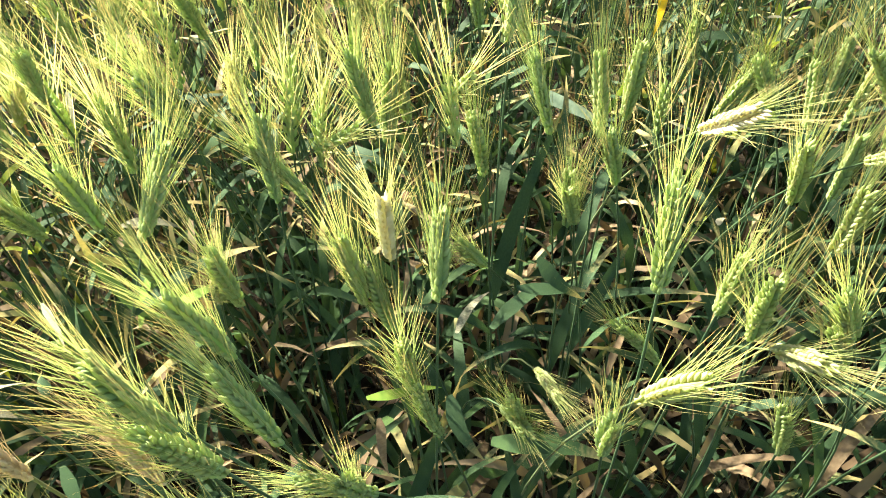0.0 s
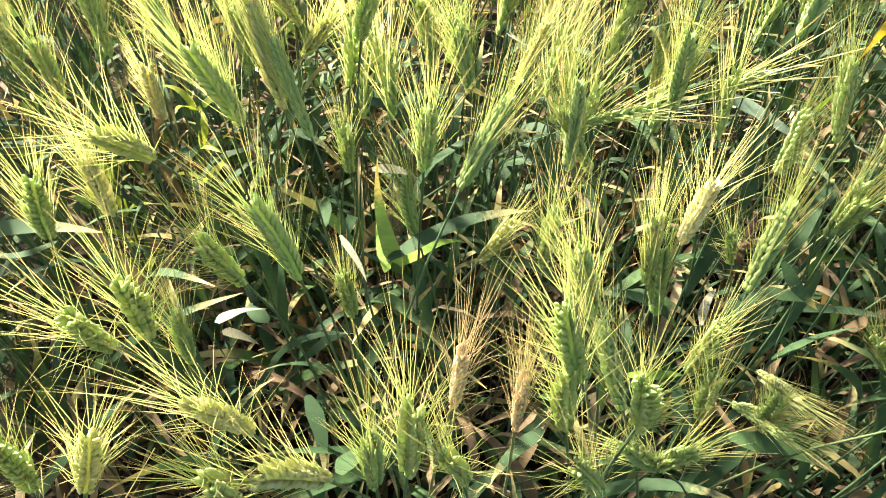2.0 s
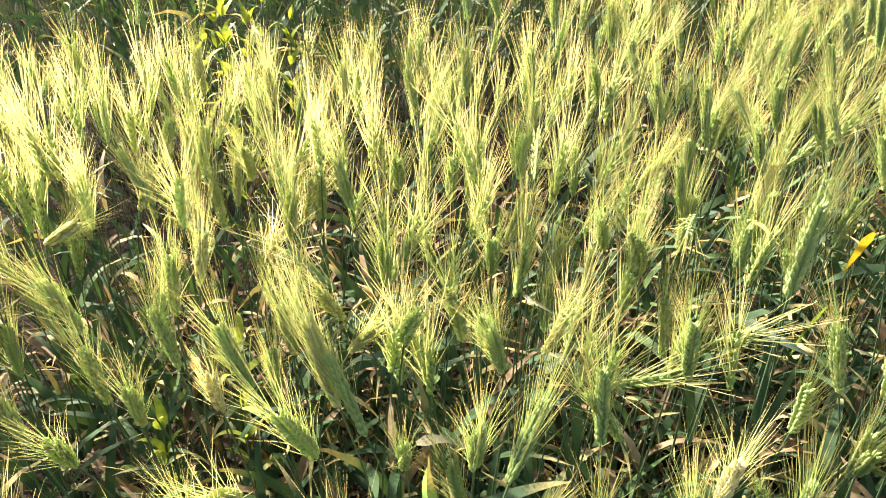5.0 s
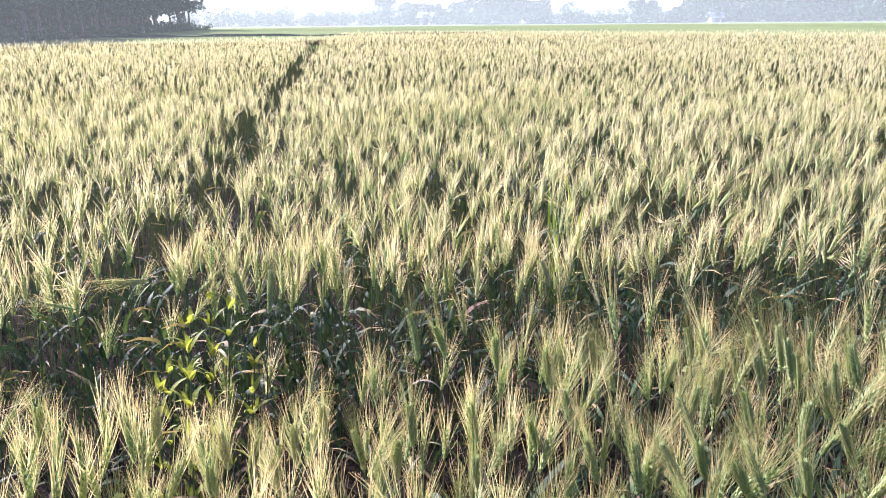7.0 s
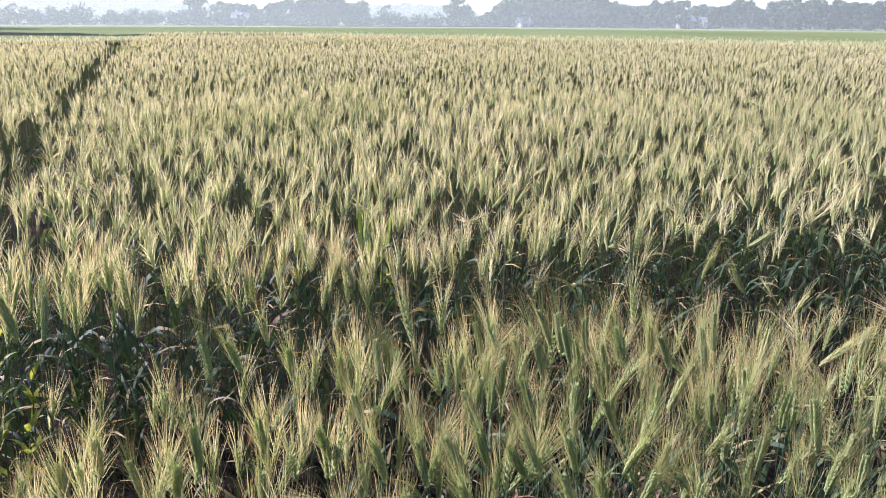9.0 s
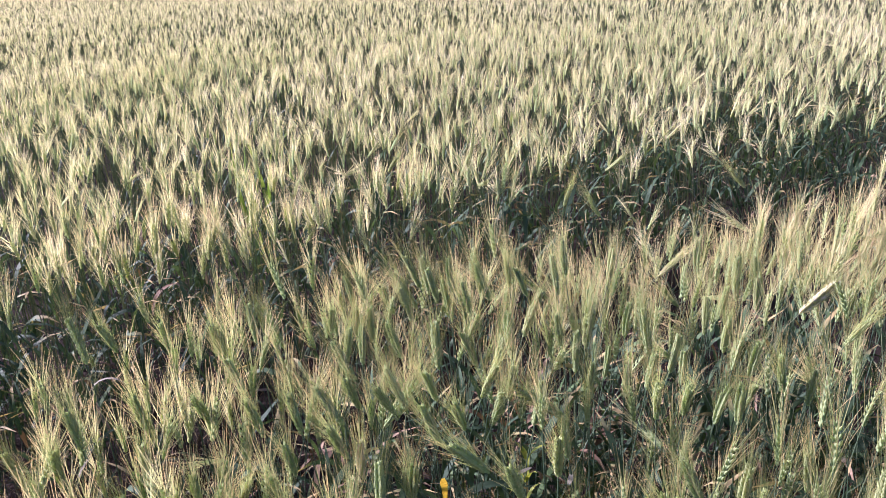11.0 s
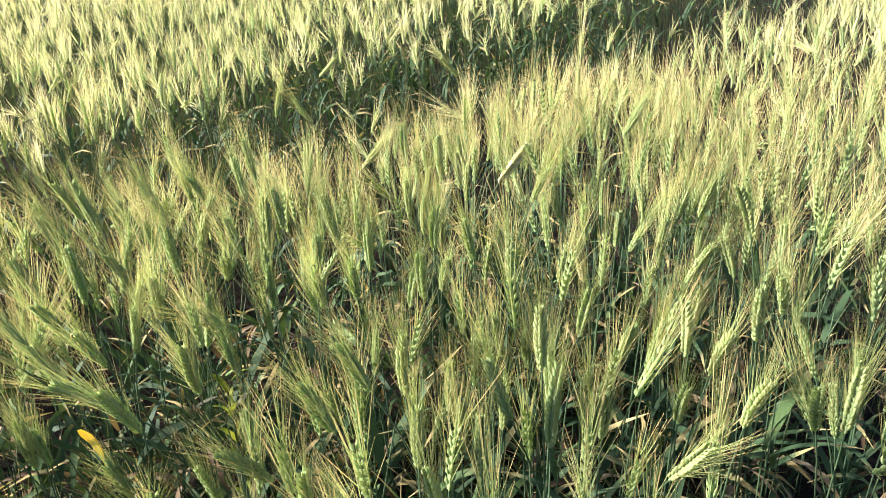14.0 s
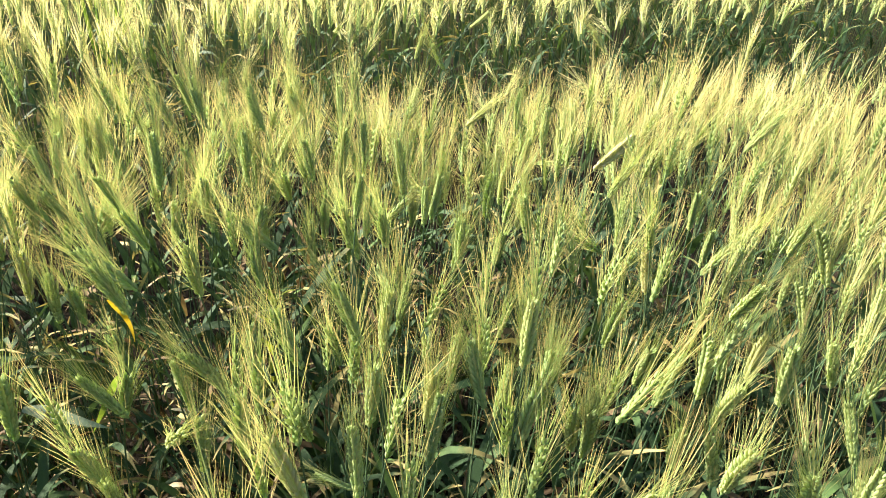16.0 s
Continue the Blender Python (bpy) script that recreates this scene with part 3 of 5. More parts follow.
wheat_plant((0.102, 0.435, 0.741), (-0.27, 0.05, 0.96), 0.088, 0.22, 0.95)
wheat_plant((0.256, 0.465, 0.831), (-0.49, 0.01, 0.87), 0.088, 0.22, 0.95)
wheat_plant((0.139, 0.381, 0.879), (0.34, 0.54, 0.77), 0.089, 0.36, 0.95)
wheat_plant((0.036, 0.266, 0.896), (-0.24, 0.05, 0.97), 0.088, 0.36, 1.5)
wheat_plant((-0.043, 0.200, 0.907), (0.22, -0.11, 0.97), 0.088, 0.36, 1.5)
wheat_plant((-0.053, 0.183, 0.925), (0.13, -0.40, 0.91), 0.088, 0.52, 1.5)
wheat_plant((0.212, 0.347, 0.836), (-0.09, -0.15, 0.98), 0.088, 0.45, 1.5)
wheat_plant((0.331, 0.389, 0.834), (-0.02, 0.01, 1.00), 0.088, 1, 1.5)
wheat_plant((0.371, 0.331, 0.853), (0.06, 0.34, 0.94), 0.088, 0.22, 0.95)
wheat_plant((0.308, 0.366, 0.804), (-0.18, 0.15, 0.97), 0.088, 0.52, 0.65)
wheat_plant((0.329, 0.367, 0.756), (-0.22, 0.07, 0.97), 0.088, 0.22, 0.65)
wheat_plant((0.318, 0.500, 0.887), (-0.14, -0.10, 0.99), 0.088, 0.22, 0.95)
wheat_plant((0.108, 0.387, 0.890), (0.03, -0.16, 0.99), 0.088, 0.22, 0.95)
wheat_plant((0.003, 0.442, 0.860), (-0.42, 0.40, 0.81), 0.092, 0.22, 0.95)
wheat_plant((-0.018, 0.352, 0.951), (-0.17, -0.20, 0.96), 0.088, 0.36, 0.95)
wheat_plant((-0.182, 0.535, 0.772), (0.05, -0.23, 0.97), 0.088, 1, 0.65)
wheat_plant((-0.074, 0.322, 0.939), (-0.03, -0.53, 0.85), 0.088, 0.52, 1.5)
wheat_plant((-0.117, 0.314, 0.881), (0.07, -0.14, 0.99), 0.088, 0.52, 0.95)
wheat_plant((-0.009, 0.274, 0.871), (-0.16, -0.31, 0.94), 0.088, 0.36, 1.5)
wheat_plant((0.264, 0.215, 0.860), (-0.41, 0.20, 0.89), 0.088, 0.22, 0.95)
wheat_plant((0.224, 0.190, 0.869), (-0.24, -0.01, 0.97), 0.088, 0.52, 1.5)
wheat_plant((0.148, 0.166, 0.933), (0.05, -0.13, 0.99), 0.088, 1.3, 1.5)
wheat_plant((0.192, 0.190, 0.860), (-0.08, -0.03, 1.00), 0.088, 1.3, 0.95)
wheat_plant((0.127, 0.140, 0.892), (0.03, 0.11, 0.99), 0.088, 0.52, 1.5)
wheat_plant((0.161, 0.152, 0.861), (-0.13, -0.17, 0.98), 0.088, 0.52, 1.5)
wheat_plant((0.032, 0.152, 0.897), (-0.13, -0.20, 0.97), 0.088, 0.6, 1.5)
wheat_plant((0.080, 0.136, 0.877), (-0.30, -0.24, 0.92), 0.088, 0.78, 0.95)
wheat_plant((0.104, 0.160, 0.809), (-0.05, 0.06, 1.00), 0.088, 0.22, 0.95)
wheat_plant((-0.078, 0.127, 0.832), (0.33, 0.06, 0.94), 0.088, 0.52, 0.95)
wheat_plant((0.345, 0.299, 0.773), (-0.02, -0.11, 0.99), 0.088, 0.36, 0.95)
wheat_plant((0.467, 0.381, 0.651), (0.21, -0.75, 0.63), 0.088, 0.78, 0.65)
wheat_plant((0.428, 0.330, 0.672), (0.23, -0.63, 0.74), 0.088, 0.36, 0.65)
wheat_plant((0.367, 0.276, 0.734), (-0.26, -0.02, 0.97), 0.088, 0.36, 0.65)
wheat_plant((0.503, 0.466, 0.783), (-0.17, -0.32, 0.93), 0.088, 0.22, 0.65)
wheat_plant((0.479, 0.511, 0.860), (-0.28, 0.24, 0.93), 0.088, 0.36, 0.95)
wheat_plant((0.050, 0.354, 0.714), (-0.01, -0.18, 0.98), 0.088, 0.36, 0.65)
wheat_plant((0.318, 0.214, 0.767), (-0.56, -0.20, 0.80), 0.088, 0.36, 0.95)
wheat_plant((0.165, 0.405, 0.759), (0.25, -0.27, 0.93), 0.088, 0.78, 0.65)
wheat_plant((0.231, 0.447, 0.849), (-0.05, 0.32, 0.95), 0.088, 0.22, 0.95)
wheat_plant((0.044, 0.407, 0.860), (0.02, -0.38, 0.92), 0.088, 0.22, 0.65)
wheat_plant((-0.084, 0.285, 0.717), (0.00, 0.03, 1.00), 0.088, 0.22, 0.95)
wheat_plant((0.037, 0.513, 0.914), (0.14, -0.37, 0.92), 0.088, 0.22, 0.95)
wheat_plant((0.116, 0.566, 0.860), (0.03, -0.40, 0.92), 0.088, 0.22, 0.95)
wheat_plant((-0.026, 0.551, 0.860), (0.43, -0.30, 0.85), 0.088, 0.78, 0.95)
wheat_plant((0.509, 0.267, 0.944), (-0.04, 0.10, 0.99), 0.088, 0.22, 0.95)
wheat_plant((0.497, 0.465, 0.781), (-0.00, -0.06, 1.00), 0.088, 0.22, 0.65)
wheat_plant((0.523, 0.505, 0.860), (-0.03, 0.18, 0.98), 0.088, 0.52, 0.65)
wheat_plant((0.414, 0.459, 0.860), (-0.08, -0.21, 0.97), 0.088, 0.22, 0.65)
wheat_plant((0.592, 0.325, 0.828), (-0.03, -0.11, 0.99), 0.088, 0.36, 0.95)
wheat_plant((0.573, 0.414, 0.943), (0.18, -0.66, 0.73), 0.088, 0.9, 0.65)
wheat_plant((0.669, 0.412, 0.860), (-0.19, -0.13, 0.97), 0.088, 0.52, 0.65)
wheat_plant((0.685, 0.359, 0.860), (-0.05, -0.15, 0.99), 0.088, 0.52, 0.65)
wheat_plant((0.507, 0.238, 0.856), (0.26, -0.29, 0.92), 0.088, 0.78, 0.95)
wheat_plant((0.610, 0.271, 0.860), (-0.00, -0.63, 0.78), 0.088, 0.78, 0.65)
wheat_plant((0.489, 0.228, 0.795), (-0.12, -0.12, 0.98), 0.088, 0.52, 0.65)
wheat_plant((0.447, 0.305, 0.675), (-0.29, -0.15, 0.95), 0.088, 0.36, 0.65)
wheat_plant((0.689, 0.519, 0.860), (-0.42, -0.05, 0.90), 0.088, 0.22, 0.95)
wheat_plant((0.669, 0.278, 0.860), (-0.47, -0.06, 0.88), 0.088, 0.36, 0.95)
wheat_plant((0.309, 0.208, 0.787), (-0.04, -0.21, 0.98), 0.088, 0.36, 0.65)
wheat_plant((0.597, 0.281, 0.860), (-0.22, -0.13, 0.97), 0.088, 0.22, 0.95)
wheat_plant((1.109, 0.373, 0.923), (0.13, 0.15, 0.98), 0.092, 0.45, 0.95)
wheat_plant((1.102, 0.353, 0.818), (0.44, 0.34, 0.83), 0.111, 0.3, 0.65)
wheat_plant((1.073, 0.392, 0.857), (-0.12, 0.39, 0.91), 0.092, 0.22, 0.65)
wheat_plant((0.989, 0.358, 0.831), (0.18, 0.17, 0.97), 0.092, 0.22, 0.65)
wheat_plant((1.309, 0.401, 0.814), (-0.07, -0.26, 0.96), 0.092, 0.36, 0.65)
wheat_plant((1.295, 0.346, 0.827), (0.22, -0.03, 0.98), 0.092, 0.4, 0.65)
wheat_plant((1.313, 0.302, 0.871), (0.08, 0.00, 1.00), 0.092, 0.45, 0.95)
wheat_plant((1.291, 0.253, 0.878), (-0.06, -0.22, 0.97), 0.092, 0.45, 0.95)
wheat_plant((1.238, 0.177, 0.873), (-0.08, -0.17, 0.98), 0.092, 0.5, 0.95)
wheat_plant((1.194, 0.343, 0.777), (-0.03, -0.09, 1.00), 0.092, 0.36, 0.65)
wheat_plant((1.168, 0.337, 0.805), (-0.27, -0.18, 0.95), 0.092, 0.45, 0.65)
wheat_plant((1.304, 0.123, 0.860), (-0.42, 0.01, 0.91), 0.092, 0.36, 0.95)
wheat_plant((1.275, 0.218, 0.824), (-0.23, -0.02, 0.97), 0.092, 0.22, 0.65)
wheat_plant((1.178, 0.689, 0.859), (-0.06, 0.01, 1.00), 0.092, 0.22, 0.95)
wheat_plant((1.312, 0.481, 0.818), (0.10, -0.11, 0.99), 0.092, 0.36, 0.95)
wheat_plant((1.280, 0.284, 0.787), (-0.27, -0.16, 0.95), 0.092, 0.22, 0.65)
wheat_plant((1.122, 0.197, 0.860), (0.02, -0.51, 0.86), 0.092, 0.52, 0.95)
wheat_plant((0.882, 0.493, 0.895), (-0.32, 0.11, 0.94), 0.092, 0.36, 0.95)
wheat_plant((0.968, 0.539, 0.878), (-0.32, 0.28, 0.90), 0.092, 0.36, 0.95)
wheat_plant((0.979, 0.480, 0.902), (0.04, 0.10, 0.99), 0.092, 0.45, 0.65)
wheat_plant((0.938, 0.410, 0.860), (0.09, 0.04, 1.00), 0.092, 0.36, 0.65)
wheat_plant((0.804, 0.519, 0.854), (-0.44, 0.06, 0.90), 0.092, 0.52, 0.95)
wheat_plant((0.802, 0.422, 0.850), (-0.07, -0.00, 1.00), 0.092, 0.36, 0.95)
wheat_plant((0.902, 0.562, 0.706), (-0.25, -0.29, 0.93), 0.092, 0.36, 0.65)
wheat_plant((0.729, 0.431, 0.886), (0.18, -0.62, 0.76), 0.092, 0.6, 0.65)
wheat_plant((0.777, 0.860, 0.880), (0.17, -0.33, 0.93), 0.092, 0.6, 0.65)
wheat_plant((0.890, 0.786, 0.818), (-0.13, 0.07, 0.99), 0.092, 0.22, 0.65)
wheat_plant((0.708, 0.619, 0.930), (-0.32, -0.09, 0.94), 0.092, 0.36, 0.95)
wheat_plant((0.793, 0.664, 0.909), (-0.13, -0.19, 0.97), 0.092, 0.52, 0.95)
wheat_plant((1.463, 1.263, 0.852), (0.69, -0.25, 0.68), 0.094, 0.7, 0.65)
wheat_plant((1.596, 0.935, 0.860), (0.60, -0.32, 0.74), 0.114, 0.85, 0.65)
wheat_plant((1.578, 0.581, 0.824), (0.54, -0.18, 0.82), 0.118, 0.45, 0.65)
wheat_plant((1.852, 0.803, 0.922), (0.45, -0.31, 0.84), 0.102, 0.6, 0.65)
wheat_plant((0.678, 0.611, 0.784), (0.17, -0.30, 0.94), 0.092, 0.36, 0.95)
wheat_plant((0.607, 1.212, 0.861), (0.17, 0.07, 0.98), 0.092, 0.52, 0.95)
wheat_plant((0.649, 1.242, 0.834), (0.17, 0.30, 0.94), 0.092, 0.45, 0.95)
wheat_plant((0.835, 1.386, 0.860), (-0.42, 0.27, 0.86), 0.115, 0.52, 0.95)
wheat_plant((1.010, 1.335, 0.862), (-0.31, 0.32, 0.90), 0.108, 0.36, 0.95)
wheat_plant((0.894, 1.396, 0.855), (-0.09, 0.28, 0.96), 0.099, 0.36, 0.65)
wheat_plant((0.950, 1.466, 0.789), (-0.03, 0.23, 0.97), 0.092, 0.45, 0.95)
wheat_plant((1.214, 1.316, 0.888), (0.01, 0.25, 0.97), 0.100, 0.45, 0.95)
wheat_plant((1.113, 1.411, 0.853), (-0.02, 0.27, 0.96), 0.103, 0.45, 0.95)
wheat_plant((1.332, 1.304, 0.839), (0.28, 0.14, 0.95), 0.105, 0.6, 0.95)
wheat_plant((1.646, 0.488, 0.899), (-0.14, -0.32, 0.93), 0.092, 0.45, 0.65)
wheat_plant((1.615, 1.293, 0.810), (0.08, 0.24, 0.97), 0.112, 0.45, 0.95)
wheat_plant((1.588, 1.117, 0.814), (0.05, 0.29, 0.95), 0.117, 0.36, 0.95)
wheat_plant((1.678, 1.123, 0.806), (-0.06, 0.38, 0.92), 0.111, 0.45, 0.95)
wheat_plant((1.478, 0.730, 0.914), (0.10, -0.38, 0.92), 0.092, 0.6, 0.65)
wheat_plant((1.533, 0.340, 0.959), (-0.24, 0.10, 0.97), 0.092, 0.52, 0.95)
wheat_plant((1.465, 0.592, 0.887), (-0.33, -0.16, 0.93), 0.092, 0.3, 0.95)
wheat_plant((0.606, 0.818, 0.807), (0.00, -0.11, 0.99), 0.092, 0.52, 0.95)
wheat_plant((1.009, 0.704, 0.918), (-0.23, -0.21, 0.95), 0.092, 0.36, 0.95)
wheat_plant((0.833, 0.900, 0.891), (0.04, -0.12, 0.99), 0.092, 0.45, 0.95)
wheat_plant((1.490, 0.701, 0.820), (0.23, 0.28, 0.93), 0.093, 0.36, 0.95)
wheat_plant((1.362, 0.232, 0.904), (-0.10, 0.03, 0.99), 0.092, 0.36, 0.95)
wheat_plant((1.467, 0.247, 0.886), (-0.38, -0.06, 0.93), 0.092, 0.36, 0.95)
wheat_plant((0.712, 0.961, 0.891), (-0.24, -0.12, 0.96), 0.092, 0.36, 0.95)
wheat_plant((1.094, 1.079, 0.772), (0.18, 0.32, 0.93), 0.101, 0.36, 0.95)
wheat_plant((1.062, 0.699, 0.912), (-0.24, -0.32, 0.92), 0.092, 0.22, 0.95)
wheat_plant((1.245, 0.736, 0.911), (-0.14, -0.17, 0.97), 0.092, 0.36, 0.95)
wheat_plant((1.322, 0.725, 0.860), (-0.22, 0.03, 0.97), 0.092, 0.36, 0.95)
wheat_plant((0.369, 1.364, 0.860), (-0.13, 0.05, 0.99), 0.092, 0.45, 0.95)
wheat_plant((0.450, 1.406, 0.860), (-0.02, 0.38, 0.92), 0.099, 0.45, 0.95)
wheat_plant((0.476, 1.444, 0.860), (-0.03, -0.17, 0.99), 0.092, 0.36, 0.65)
wheat_plant((0.688, 1.283, 0.860), (-0.03, -0.03, 1.00), 0.092, 0.36, 0.95)
wheat_plant((0.775, 1.386, 0.860), (-0.35, -0.17, 0.92), 0.092, 0.45, 0.65)
wheat_plant((0.799, 1.320, 0.860), (-0.05, 0.42, 0.91), 0.096, 0.45, 0.95)
wheat_plant((0.883, 1.488, 0.860), (-0.19, 0.42, 0.89), 0.102, 0.52, 0.95)
wheat_plant((0.949, 1.423, 0.860), (-0.06, 0.40, 0.92), 0.097, 0.36, 0.95)
wheat_plant((0.891, 1.443, 0.860), (-0.00, 0.37, 0.93), 0.104, 0.45, 0.65)
wheat_plant((0.998, 1.350, 0.860), (-0.04, 0.41, 0.91), 0.099, 0.45, 0.95)
wheat_plant((0.937, 1.293, 0.860), (-0.14, 0.24, 0.96), 0.092, 0.45, 0.95)
wheat_plant((1.088, 1.381, 0.860), (-0.09, -0.03, 1.00), 0.092, 0.6, 0.95)
wheat_plant((1.100, 1.314, 0.860), (-0.22, 0.13, 0.97), 0.092, 0.45, 0.95)
wheat_plant((0.697, 1.463, 0.860), (-0.02, 0.25, 0.97), 0.092, 0.45, 0.65)
wheat_plant((0.089, 1.497, 0.860), (-0.08, 0.34, 0.94), 0.116, 0.36, 0.65)
wheat_plant((0.153, 1.519, 0.860), (-0.24, -0.07, 0.97), 0.092, 0.36, 0.65)
wheat_plant((0.266, 1.451, 0.860), (-0.13, -0.16, 0.98), 0.092, 0.45, 0.95)
wheat_plant((0.811, 0.972, 0.860), (0.28, -0.19, 0.94), 0.092, 0.6, 0.65)
wheat_plant((0.997, 1.144, 0.860), (0.48, 0.12, 0.87), 0.118, 0.6, 0.65)
wheat_plant((0.667, 1.002, 0.860), (-0.26, 0.56, 0.78), 0.098, 0.52, 0.95)
wheat_plant((0.544, 1.014, 0.860), (-0.41, 0.55, 0.73), 0.094, 0.4, 0.95)
wheat_plant((0.606, 1.145, 0.860), (-0.33, 0.51, 0.80), 0.101, 0.3, 0.95)
wheat_plant((0.468, 1.022, 0.860), (-0.16, 0.18, 0.97), 0.092, 0.4, 0.65)
wheat_plant((0.404, 1.044, 0.860), (-0.26, 0.14, 0.95), 0.092, 0.45, 0.65)
wheat_plant((0.391, 1.206, 0.860), (-0.22, 0.22, 0.95), 0.092, 0.52, 0.95)
wheat_plant((0.851, 1.083, 0.860), (-0.20, 0.09, 0.98), 0.092, 0.36, 0.95)
wheat_plant((1.045, 1.063, 0.860), (-0.14, 0.06, 0.99), 0.092, 0.36, 0.95)
wheat_plant((1.170, 1.282, 0.860), (0.07, 0.35, 0.93), 0.108, 0.36, 0.95)
wheat_plant((-0.107, 1.096, 0.860), (-0.10, -0.03, 0.99), 0.092, 0.52, 0.95)
wheat_plant((0.068, 1.063, 0.860), (-0.03, -0.21, 0.98), 0.092, 0.45, 0.95)
wheat_plant((0.092, 1.161, 0.860), (-0.06, 0.04, 1.00), 0.092, 0.52, 0.95)
wheat_plant((0.009, 1.084, 0.860), (-0.13, -0.03, 0.99), 0.092, 0.45, 0.95)
wheat_plant((-0.073, 1.177, 0.860), (0.00, -0.16, 0.99), 0.092, 0.52, 0.95)
wheat_plant((-0.228, 1.093, 0.860), (-0.01, -0.21, 0.98), 0.092, 0.52, 0.95)
wheat_plant((-0.371, 1.156, 0.860), (-0.04, -0.02, 1.00), 0.092, 0.52, 0.95)
wheat_plant((-0.317, 1.795, 0.860), (0.08, 0.35, 0.93), 0.118, 0.22, 0.65)
wheat_plant((-0.381, 1.820, 0.860), (-0.32, 0.21, 0.92), 0.118, 0.36, 0.65)
wheat_plant((0.722, 1.180, 0.860), (-0.26, 0.28, 0.92), 0.092, 0.36, 0.95)
wheat_plant((0.730, 1.479, 0.860), (-0.09, -0.14, 0.99), 0.092, 0.45, 0.95)
wheat_plant((0.501, 1.350, 0.860), (-0.27, 0.32, 0.91), 0.094, 0.36, 0.95)
wheat_plant((0.369, 1.356, 0.860), (0.13, 0.06, 0.99), 0.092, 0.45, 0.95)
wheat_plant((0.615, 1.369, 0.860), (0.03, -0.31, 0.95), 0.092, 0.52, 0.95)
wheat_plant((0.663, 1.326, 0.860), (0.01, -0.31, 0.95), 0.092, 0.52, 0.95)
wheat_plant((0.587, 1.047, 0.860), (-0.33, -0.14, 0.93), 0.092, 0.3, 0.65)
wheat_plant((0.641, 1.001, 0.860), (-0.47, -0.14, 0.87), 0.092, 0.36, 0.95)
wheat_plant((0.740, 0.895, 0.860), (-0.33, -0.18, 0.93), 0.092, 0.36, 0.95)
wheat_plant((-0.263, 0.473, 0.860), (0.05, -0.12, 0.99), 0.092, 0.3, 0.95)
wheat_plant((-0.329, 0.569, 0.860), (-0.24, -0.12, 0.96), 0.092, 0.3, 0.95)
wheat_plant((-0.206, 0.520, 0.860), (-0.04, 0.04, 1.00), 0.092, 0.3, 0.95)
wheat_plant((-0.122, 0.496, 0.860), (-0.25, 0.06, 0.97), 0.092, 0.3, 0.95)
wheat_plant((-0.265, 0.399, 0.860), (0.19, -0.40, 0.90), 0.092, 0.36, 0.95)
wheat_plant((-0.168, 0.302, 0.860), (0.29, -0.24, 0.93), 0.092, 0.22, 0.65)
wheat_plant((-0.230, 0.255, 0.860), (0.37, -0.33, 0.87), 0.092, 0.36, 0.65)
wheat_plant((0.138, 0.526, 0.860), (-0.22, -0.18, 0.96), 0.092, 0.22, 0.95)
wheat_plant((0.128, 0.684, 0.860), (-0.01, -0.35, 0.94), 0.092, 0.3, 0.95)
wheat_plant((0.311, 0.695, 0.860), (-0.19, -0.34, 0.92), 0.092, 0.3, 0.95)
wheat_plant((0.272, 0.735, 0.860), (-0.20, -0.41, 0.89), 0.092, 0.3, 0.95)
wheat_plant((0.424, 0.687, 0.860), (-0.11, -0.09, 0.99), 0.092, 0.3, 0.95)
wheat_plant((0.474, 0.653, 0.860), (-0.27, -0.24, 0.93), 0.092, 0.45, 0.65)
wheat_plant((0.003, 0.658, 0.860), (-0.02, -0.28, 0.96), 0.092, 0.3, 0.95)
wheat_plant((-0.043, 0.602, 0.860), (-0.21, -0.46, 0.86), 0.092, 0.78, 0.65)
wheat_plant((-0.218, 0.883, 0.860), (0.21, -0.39, 0.90), 0.092, 0.52, 1.5)
wheat_plant((0.173, 0.893, 0.860), (-0.11, -0.14, 0.98), 0.092, 0.3, 0.95)
wheat_plant((0.525, 0.917, 0.860), (-0.36, -0.06, 0.93), 0.092, 0.36, 0.95)
wheat_plant((0.339, 0.877, 0.860), (0.13, -0.41, 0.90), 0.092, 0.52, 0.65)
wheat_plant((0.528, 0.743, 0.860), (0.21, 0.47, 0.86), 0.099, 0.5, 0.95)
wheat_plant((0.683, 0.874, 0.860), (-0.31, 0.23, 0.92), 0.092, 0.36, 0.95)
wheat_plant((0.073, 0.840, 0.860), (0.03, -0.32, 0.95), 0.092, 0.22, 0.65)
wheat_plant((0.050, 0.984, 0.860), (-0.05, -0.11, 0.99), 0.092, 0.3, 0.95)
wheat_plant((-0.003, 0.867, 0.860), (0.15, -0.45, 0.88), 0.092, 0.36, 0.65)
wheat_plant((-0.063, 0.816, 0.860), (-0.15, -0.03, 0.99), 0.092, 0.36, 0.95)
wheat_plant((-0.136, 0.747, 0.860), (0.18, -0.16, 0.97), 0.092, 0.45, 0.95)
wheat_plant((-0.291, 0.897, 0.860), (0.15, -0.12, 0.98), 0.092, 0.3, 0.95)
wheat_plant((-0.340, 0.818, 0.860), (-0.42, 0.29, 0.86), 0.093, 0.36, 0.95)
wheat_plant((-0.449, 0.726, 0.860), (0.81, -0.15, 0.56), 0.092, 0.7, 0.65)
wheat_plant((-0.355, 0.927, 0.860), (0.17, -0.11, 0.98), 0.092, 0.36, 0.95)
wheat_plant((-0.218, 0.987, 0.860), (-0.01, -0.10, 0.99), 0.092, 0.45, 0.95)
wheat_plant((-0.122, 1.019, 0.860), (-0.04, -0.24, 0.97), 0.092, 0.52, 0.95)
